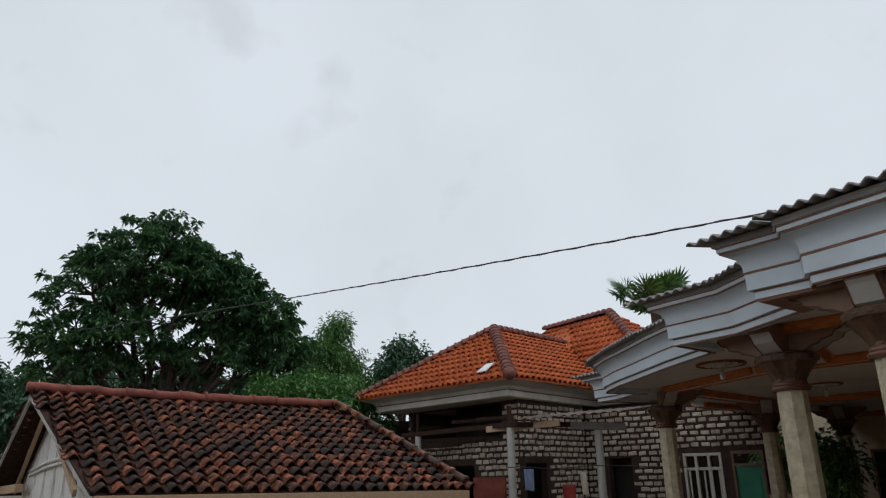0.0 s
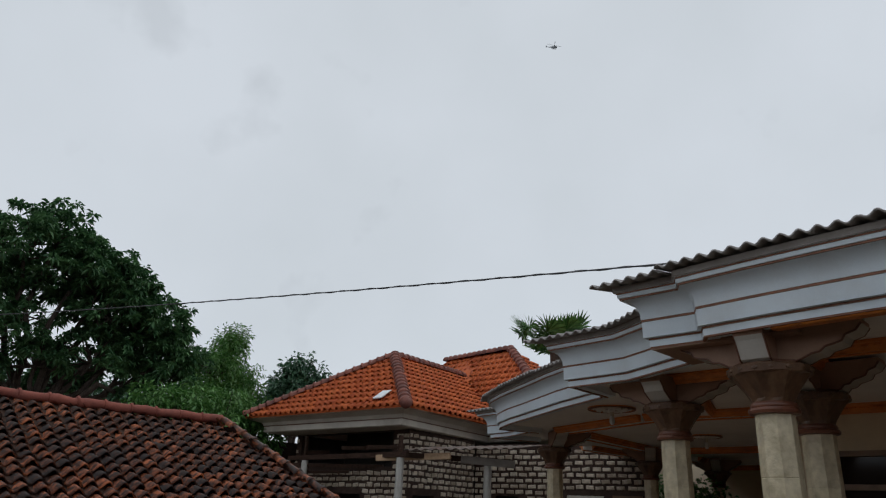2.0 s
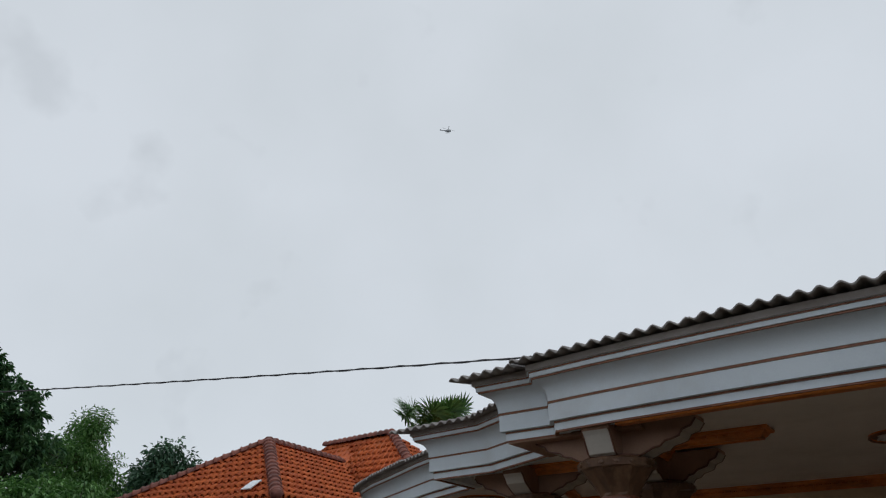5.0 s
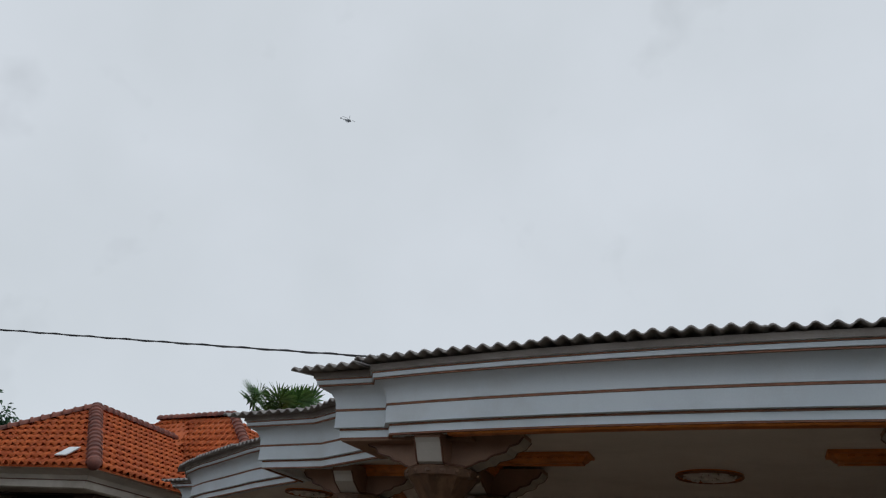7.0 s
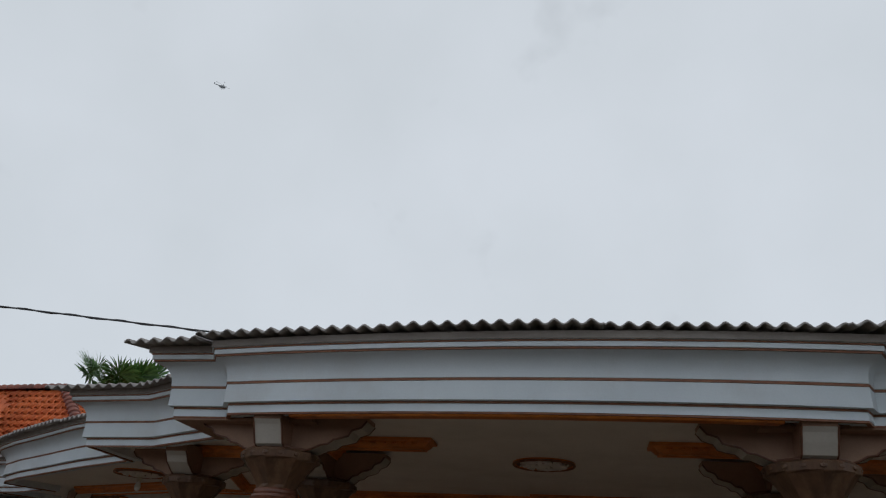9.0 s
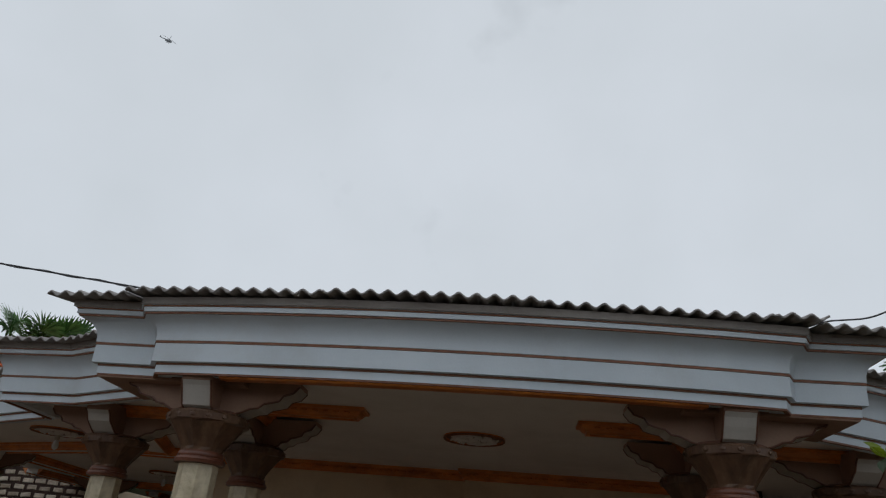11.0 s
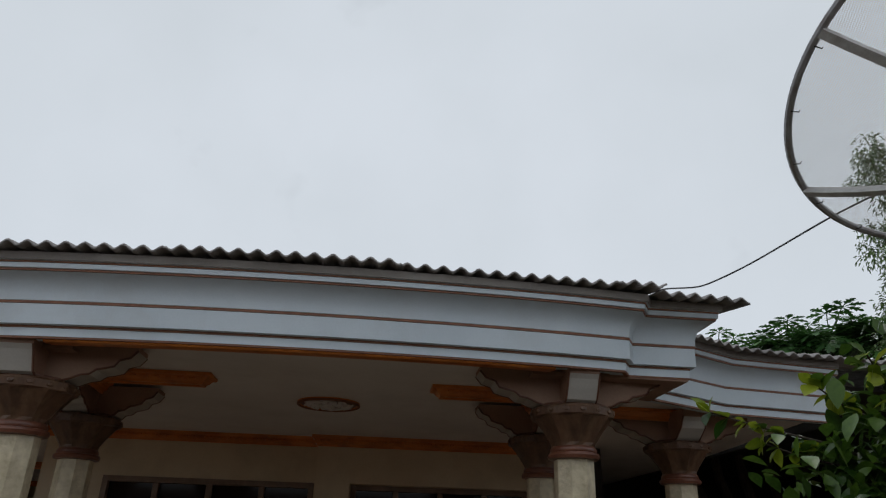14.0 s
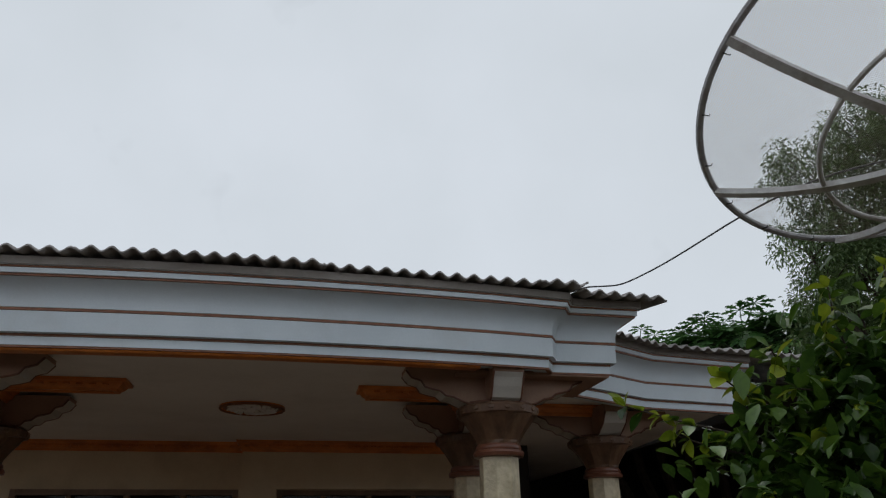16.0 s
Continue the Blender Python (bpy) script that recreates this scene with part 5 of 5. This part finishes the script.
def fan_leaf(bm, c, way, r, n=26):
    """One folded fan of a palm: narrow fingers round the end of a stalk."""
    way = Vector(way).normalized()
    side = way.cross(Vector((0, 0, 1))).normalized()
    upv = side.cross(way)
    for i in range(n):
        a = radians(-125 + 250 * i / (n - 1))
        d = (way * math.cos(a) + side * math.sin(a) + upv * (0.06 * (-1) ** i)).normalized()
        t = d.cross(upv).normalized() * r * 0.042
        tip = c + d * r * (0.85 + 0.15 * math.cos(a)) - Vector((0, 0, 0.10 * r))
        m0 = c + d * r * 0.55
        a0 = bm.verts.new(c)
        a1 = bm.verts.new(m0 + t + upv * 0.03 * r)
        a2 = bm.verts.new(m0 - t - upv * 0.03 * r)
        a3 = bm.verts.new(tip)
        bm.faces.new((a0, a2, a1))
        bm.faces.new((a1, a2, a3))


palm = empty("fan_palm", (-12.75, 18.6, -0.12))
bm = tube(bmesh.new(), [(0, 0, 0), (0.05, 0, 3.5), (0, 0.02, 7.15)], [0.24, 0.2, 0.18], 12)
part("trunk", bm, M_bark, palm, "straight grey palm trunk", True)
prng = random.Random(5)
for i in range(26):
    a = 2 * math.pi * i / 26 + prng.uniform(-0.2, 0.2)
    el = prng.uniform(0.0, 0.75)
    d = Vector((math.cos(a) * math.cos(el), math.sin(a) * math.cos(el), math.sin(el)))
    c = Vector((0, 0, 7.15)) + d * prng.uniform(0.4, 1.25)
    bm = bmesh.new()
    tube(bm, [Vector((0, 0, 7.08)), c], 0.018, 5)
    fan_leaf(bm, c, d + Vector((0, 0, prng.uniform(0.3, 1.6))), prng.uniform(0.62, 0.85), 28)
    part("fan_leaf", bm, M_leaf_fan, palm)
tagged(palm, "fan palm with stiff green fronds behind the porch roof", "palm")


# leafy tops behind the far roof edge
def lobed_leaf(bm, c, way, r):
    way = Vector(way).normalized()
    side = way.cross(Vector((0.1, 0.2, 1))).normalized()
    upv = side.cross(way)
    cv = bm.verts.new(c)
    for k in range(7):
        a = radians(-130 + 260 * k / 6)
        d = way * math.cos(a) + side * math.sin(a)
        L = r * (1 - 0.25 * abs(a) / 2.3)
        p = d.cross(upv).normalized()
        rim = [(0.3, 0.05), (0.5, 0.2), (0.54, 0.09), (0.76, 0.24), (0.74, 0.08), (0.9, 0.12)]
        pts = [c + d * L * u + p * L * w - upv * 0.15 * r * u * u for u, w in rim] + [c + d * L - upv * 0.15 * r]
        pts += [c + d * L * u - p * L * w - upv * 0.15 * r * u * u for u, w in rim[::-1]]
        vs = [bm.verts.new(q) for q in pts]
        bm.faces.new((cv, *vs))


papaya = empty("papaya_tree", (7.4, 9.9, 0.0))
prng = random.Random(9)
bm = bmesh.new()
STEMS = [(-1.75, 0.3, 4.80), (-1.25, 0.25, 4.84), (-0.8, 0.2, 4.82), (-0.3, 0.1, 4.86), (0.2, -0.1, 5.0), (0.75, -0.4, 5.12), (1.3, -0.7, 4.98), (1.9, -1.0, 4.95)]
for x, y, z in STEMS:
    tube(bm, [(0.4 + x * 0.2, y * 0.2, 0), (x * 0.8, y * 0.8, 3.0), (x, y, z)], [0.09, 0.07, 0.05], 8)
part("stem", bm, M_bark, papaya, "slim grey stems", True)
for x, y, z in STEMS:
    for k in range(46):
        a = prng.uniform(0, 2 * math.pi)
        el = prng.uniform(-0.5, 0.62)
        d = Vector((math.cos(a) * math.cos(el), math.sin(a) * math.cos(el), math.sin(el)))
        c = Vector((x, y, z)) + d * prng.uniform(0.15, 0.62)
        bm = bmesh.new()
        tube(bm, [Vector((x, y, z)), c], 0.008, 4)
        lobed_leaf(bm, c, d + Vector((0, 0, -0.35)), prng.uniform(0.22, 0.36))
        part("lobed_leaf", bm, M_leaf_light if prng.random() < 0.5 else M_leaf_fan, papaya)
tagged(papaya, "cluster of papaya tops with lobed green leaves", "tree")

# ---- the bush close to the camera ----
rng = np.random.default_rng(21)
bush = empty("bush", (3.75, 2.35, 0.0))
b0 = np.array([3.75, 2.35, 0.0])
bm = bmesh.new()
LOBES = [(3.05, 2.3, 2.05, 0.33), (3.30, 2.15, 2.22, 0.36), (3.62, 2.1, 2.35, 0.40), (3.2, 2.1, 1.8, 0.42), (3.55, 2.0, 1.95, 0.48), (3.95, 2.3, 2.3, 0.42), (3.5, 2.5, 1.4, 0.6), (4.1, 2.2, 1.8, 0.55), (3.45, 1.95, 2.3, 0.3), (3.35, 2.0, 2.42, 0.28), (3.25, 2.05, 2.12, 0.34), (3.08, 2.0, 1.72, 0.35), (3.6, 2.0, 2.55, 0.25), (2.98, 2.05, 1.95, 0.3), (3.78, 2.2, 2.5, 0.36), (3.98, 2.1, 2.6, 0.36), (3.72, 2.3, 2.15, 0.45), (4.0, 2.0, 2.1, 0.45), (3.75, 1.95, 1.7, 0.45)]
SHOOTS = [((3.3, 2.25, 2.2), (2.56, 2.46, 2.45)), ((3.2, 2.2, 2.16), (2.75, 2.42, 2.33)), ((3.4, 2.1, 2.3), (3.14, 1.97, 2.68)), ((3.5, 2.1, 2.35), (3.42, 1.95, 2.72)), ((3.2, 2.2, 2.3), (2.88, 2.25, 2.53)), ((3.3, 2.1, 1.9), (2.78, 2.15, 2.05)), ((3.7, 2.1, 2.4), (3.72, 1.98, 2.74)), ((3.4, 2.15, 2.35), (3.28, 2.05, 2.86)), ((3.55, 2.1, 2.4), (3.52, 2.0, 2.95)), ((3.3, 2.2, 2.2), (3.02, 2.12, 2.62)), ((3.2, 2.1, 1.8), (2.8, 1.98, 1.86))]
twig_ends, twig_dirs = [], []
for x, y, z, r in LOBES:
    e = np.array([x, y, z]) - b0
    limb(bm, (0, 0, 0), e, 0.022, 0.011, rng, 0.1, 7)
    for k in range(9):
        d = unit(rng.normal(0, 1, 3) + np.array([-0.2, -0.1, 0.25]))
        tip = e + d * r * rng.uniform(0.75, 1.1)
        limb(bm, e, tip, 0.006, 0.003, rng, 0.15, 4)
        for u in np.linspace(0.35, 1.0, 8):
            twig_ends.append(e + (tip - e) * u)
            twig_dirs.append(d)
young = []
for p, q in SHOOTS:
    p, q = np.array(p) - b0, np.array(q) - b0
    limb(bm, p, q, 0.007, 0.003, rng, 0.06, 5)
    for u in np.linspace(0.15, 1.0, 11):
        twig_ends.append(p + (q - p) * u)
        twig_dirs.append(unit(q - p))
        if u > 0.75:
            young.append(len(twig_ends) - 1)
part("stem", bm, M_bark, bush, "thin brown branching stems", True)
ends, dirs = np.array(twig_ends), np.array(twig_dirs)
me_leaf = []
for k in range(5):
    v, f = leaf_mesh(np.zeros((1, 3)), np.array([[1.0, 0, 0]]), 0.088, (0.29, 0.34, 0.31, 0.27, 0.36)[k], np.random.default_rng(30 + k), 0.3, (0.12, 0.3, 0.2, 0.4, 0.05)[k], 4)
    for nm, mt in (("leaf", M_leaf_bush), ("leaf", M_leaf_young)):
        me = bpy.data.meshes.new(nm)
        me.from_pydata([tuple(map(float, p)) for p in v], [], [tuple(map(int, t)) for t in f])
        me.materials.append(mt)
        for p in me.polygons:
            p.use_smooth = True
        me_leaf.append(me)
order = np.argsort(ends[:, 0] * 0.7 + ends[:, 1] * 0.5 - ends[:, 2] * 0.5)
made = 0
rest_pos, rest_way = [], []
ys = set(young)
for i in order:
    for k in range(4):
        d = unit(dirs[i] * 0.5 + rng.normal(0, 0.75, 3) + np.array([0, 0, -0.1]))
        if made < 300:
            m = me_leaf[2 * int(rng.integers(5)) + (1 if (i in ys and rng.random() < 0.8) or rng.random() < 0.2 else 0)]
            ob = new("leaf", m)
            ob.parent = bush
            q = Vector(d).to_track_quat("X", "Z").to_matrix().to_4x4()
            ob.matrix_basis = Matrix.Translation(Vector(ends[i])) @ q @ Matrix.Rotation(rng.normal(0, 0.5), 4, "X") @ Matrix.Scale(rng.uniform(0.6, 1.15), 4)
            made += 1
        else:
            rest_pos.append(ends[i])
            rest_way.append(d)
inner = np.array([l[:3] for l in LOBES])[rng.integers(len(LOBES), size=3600)] - b0 + np.clip(rng.normal(0, 0.2, (3600, 3)), -0.38, 0.38)
rest_pos = np.concatenate([np.array(rest_pos), inner])
rest_way = np.concatenate([np.array(rest_way), rng.normal(0, 1, (3600, 3)) + np.array([0, 0, -0.3])])
v, f = leaf_mesh(rest_pos, rest_way, 0.082, 0.28, rng, 0.3, 0.25, 4)
ob = big_mesh("leaves", v, f, M_leaf_bush, bush, "glossy dark green inner leaves")
ob["kind"] = "stuff"
tagged(bush, "leafy green bush with yellow-green young shoots", "bush")

# ---- satellite dish ----
m_net = bpy.data.materials.new("dish_net")
m_net.use_nodes = True
nn, nl = m_net.node_tree.nodes, m_net.node_tree.links
net = nn["Principled BSDF"]
net.inputs["Base Color"].default_value = (0.66, 0.62, 0.58, 1)
net.inputs["Roughness"].default_value = 0.6
net.inputs["Metallic"].default_value = 0.2
n_co = nn.new("ShaderNodeTexCoord")
n_sep = nn.new("ShaderNodeSeparateXYZ")
nl.new(n_co.outputs["Object"], n_sep.inputs[0])
cells = []
for axis in ("X", "Y"):
    mul = nn.new("ShaderNodeMath")
    mul.operation = "MULTIPLY"
    mul.inputs[1].default_value = 1 / 0.0078
    nl.new(n_sep.outputs[axis], mul.inputs[0])
    fr = nn.new("ShaderNodeMath")
    fr.operation = "FRACT"
    nl.new(mul.outputs[0], fr.inputs[0])
    lt = nn.new("ShaderNodeMath")
    lt.operation = "LESS_THAN"
    lt.inputs[1].default_value = 0.165
    nl.new(fr.outputs[0], lt.inputs[0])
    cells.append(lt)
mxn = nn.new("ShaderNodeMath")
mxn.operation = "MAXIMUM"
nl.new(cells[0].outputs[0], mxn.inputs[0])
nl.new(cells[1].outputs[0], mxn.inputs[1])
n_tr = nn.new("ShaderNodeBsdfTransparent")
n_mix = nn.new("ShaderNodeMixShader")
nl.new(mxn.outputs[0], n_mix.inputs["Fac"])
nl.new(n_tr.outputs[0], n_mix.inputs[1])
nl.new(net.outputs[0], n_mix.inputs[2])
nl.new(n_mix.outputs[0], nn["Material Output"].inputs["Surface"])

DISH_R, DISH_D = 1.1, 0.46
dish = empty("satellite_dish", (4.17, 2.08, 4.01))
axis = Vector((0.03, 0.355, 0.934)).normalized()
dish.matrix_basis = Matrix.Translation((4.17, 2.08, 4.01)) @ axis.to_track_quat("Z", "Y").to_matrix().to_4x4()


def bowl(r):
    return DISH_D * ((r / DISH_R) ** 2 - 1)


RIB0 = radians(-44.0)
verts, faces = [(0, 0, bowl(0))], []
nr, na = 14, 72
for j in range(1, nr + 1):
    r = DISH_R * j / nr
    for k in range(na):
        a = 2 * math.pi * k / na
        verts.append((r * math.cos(a), r * math.sin(a), bowl(r) + 0.012 * noise.noise(Vector((r * 3 * math.cos(a), r * 3 * math.sin(a), 1.0)))))
for k in range(na):
    faces.append((0, 1 + k, 1 + (k + 1) % na))
for j in range(nr - 1):
    for k in range(na):
        a, b = 1 + j * na + k, 1 + j * na + (k + 1) % na
        faces.append((a, a + na, b + na, b))
raw("mesh_net", verts, faces, m_net, dish, "fine grey wire mesh", True)
bm = tube(bmesh.new(), [(DISH_R * math.cos(a), DISH_R * math.sin(a), 0) for a in np.linspace(0, 2 * math.pi, 97)], 0.019, 8)
part("rim", bm, M_rim, dish, "dark grey steel rim tube", True)
bm = tube(bmesh.new(), [(DISH_R * 0.583 * math.cos(a), DISH_R * 0.583 * math.sin(a), bowl(DISH_R * 0.583) - 0.02) for a in np.linspace(0, 2 * math.pi, 65)], 0.013, 8)
part("inner_ring", bm, M_steel, dish, "grey steel stiffening ring", True)
DISH_RIBS = 7
for k in range(DISH_RIBS):
    a = RIB0 + 2 * math.pi * k / DISH_RIBS
    bm = bmesh.new()
    steps = 10
    pts = [Vector((r * math.cos(a), r * math.sin(a), bowl(r) - 0.018)) for r in np.linspace(0.08, DISH_R, steps + 1)]
    for p, q in zip(pts, pts[1:]):
        bar(bm, p, q + (q - p) * 0.02, 0.042, 0.034)
    part("rib", bm, M_steel, dish, "pale flat steel rib")
bm = lathe(bmesh.new(), [(0.13, bowl(0) - 0.03), (0.13, bowl(0) + 0.01), (0.05, bowl(0) + 0.015)], 20)
part("hub", bm, M_steel, dish)
for k in range(20):
    a = 2 * math.pi * k / 20 + 0.07
    bm = tube(bmesh.new(), [(DISH_R * math.cos(a), DISH_R * math.sin(a), -0.02), (DISH_R * 0.972 * math.cos(a), DISH_R * 0.972 * math.sin(a), -0.035), (DISH_R * 0.965 * math.cos(a), DISH_R * 0.965 * math.sin(a), -0.022)], 0.003, 5)
    part("mesh_clip", bm, M_cable, dish)
hub_w = dish.matrix_basis @ Vector((0, 0, bowl(0) - 0.05))
d_inv = dish.matrix_basis.inverted()
bm = tube(bmesh.new(), [hub_w, hub_w + Vector((0, -0.06, -0.2)), Vector((hub_w.x, hub_w.y - 0.06, 0.0))], 0.045, 12)
bm.transform(d_inv)
part("mast", bm, M_steel, dish, "steel mast standing in the ground", True)
tagged(dish, "large wire mesh satellite dish on a steel mast", "satellite dish")

# ---- cables ----
def cable(p, q, sag, r, label, name="cable", twist=False):
    p, q = Vector(p), Vector(q)
    pts = [p.lerp(q, u) - Vector((0, 0, 4 * sag * u * (1 - u))) for u in np.linspace(0, 1, 41)]
    bm = tube(bmesh.new(), pts, r, 6)
    if twist:
        L = (q - p).length
        fine = []
        for u in np.linspace(0, 1, 420):
            c = p.lerp(q, u) - Vector((0, 0, 4 * sag * u * (1 - u)))
            a = u * L * 16
            fine.append(c + Vector((0.3 * math.sin(a), math.sin(a), math.cos(a))) * r * 1.1)
        tube(bm, fine, r * 0.8, 5)
    return tagged(part(name, bm, M_cable, None, "", True), label, "cable")


cable((-1.40, 4.06, 3.60), (-23.6, 1.2, 6.0), 0.13, 0.0065, "twisted black power cable from the roof edge across the yard", "power_cable", True)
slack = [Vector(p) for p in ((3.0, 4.05, 3.535), (3.1, 3.98, 3.56), (3.26, 4.05, 3.60), (3.38, 4.02, 3.605), (3.47, 3.93, 3.632), (3.55, 3.72, 3.648), (3.61, 3.45, 3.662), (3.70, 3.04, 3.69), (3.79, 2.75, 3.70), (3.88, 2.5, 3.69), (4.1, 2.05, 3.60), hub_w)]
for _ in range(3):
    slack = [slack[0]] + [a.lerp(b, u) for a, b in zip(slack, slack[1:]) for u in (0.25, 0.75)] + [slack[-1]]
bm = tube(bmesh.new(), slack, 0.0055, 6)
tagged(part("antenna_cable", bm, M_cable, None, "", True), "thin black antenna cable from roof edge to dish", "cable")

bm = tube(bmesh.new(), [(-1.40, 4.06, 3.60), (-1.385, 4.09, 3.615), (-1.37, 4.14, 3.58), (-1.36, 4.2, 3.50)], 0.007, 6)
tagged(part("cable_hook", bm, M_cable, None, "", True), "black cable end bent over the roof edge", "cable")

# ---- helicopter, far off ----
heli = empty("helicopter", Vector((1.2, -0.4, 1.9)) + Vector((-0.46, 0.66, 0.598)).normalized() * 640)
heli.rotation_euler = (0.0, radians(14), radians(15))
bm = bmesh.new()
bmesh.ops.create_uvsphere(bm, u_segments=20, v_segments=12, radius=1.0)
for v in bm.verts:
    v.co = Vector((v.co.x * 3.0, v.co.y * 1.1, v.co.z * 1.15 - (0.25 if v.co.z < 0 else 0)))
part("fuselage", bm, M_heli, heli, "", True)
part("tail_boom", tube(bmesh.new(), [(-2.2, 0, 0.35), (-5, 0, 0.5), (-7.6, 0, 0.8)], [0.6, 0.32, 0.18], 10), M_heli, heli, "", True)
part("tail_fin", boxed((-8.2, -0.06, 0.5), (-7.3, 0.06, 2.2), 0.04), M_heli, heli)
part("mast", tube(bmesh.new(), [(0, 0, 0.9), (0, 0, 1.8)], 0.22, 8), M_heli, heli)
for k in range(4):
    m = Matrix.Rotation(radians(25 + 90 * k), 4, "Z")
    part("rotor_blade", boxed((0.2, -0.18, 1.72), (6.2, 0.18, 1.78), 0.01, m), M_heli, heli)
for s in (-1, 1):
    part("skid", tube(bmesh.new(), [(-1.8, s * 1.0, -1.7), (1.8, s * 1.0, -1.7), (2.3, s * 1.0, -1.5)], 0.07, 6), M_heli, heli)
    part("skid_strut", tube(bmesh.new(), [(0.0, s * 0.5, -0.9), (0.0, s * 1.0, -1.7)], 0.06, 6), M_heli, heli)
tagged(heli, "small grey helicopter high in the overcast sky", "helicopter")

# ---- added unseen walls behind and beside the yard, to hold back sky light ----
bm = bmesh.new()
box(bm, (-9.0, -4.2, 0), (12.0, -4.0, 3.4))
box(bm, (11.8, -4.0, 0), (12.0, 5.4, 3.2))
tagged(part("light_block_wall", bm, M_mortar), "added unseen dark wall that holds back sky light", "wall", kind="structure")
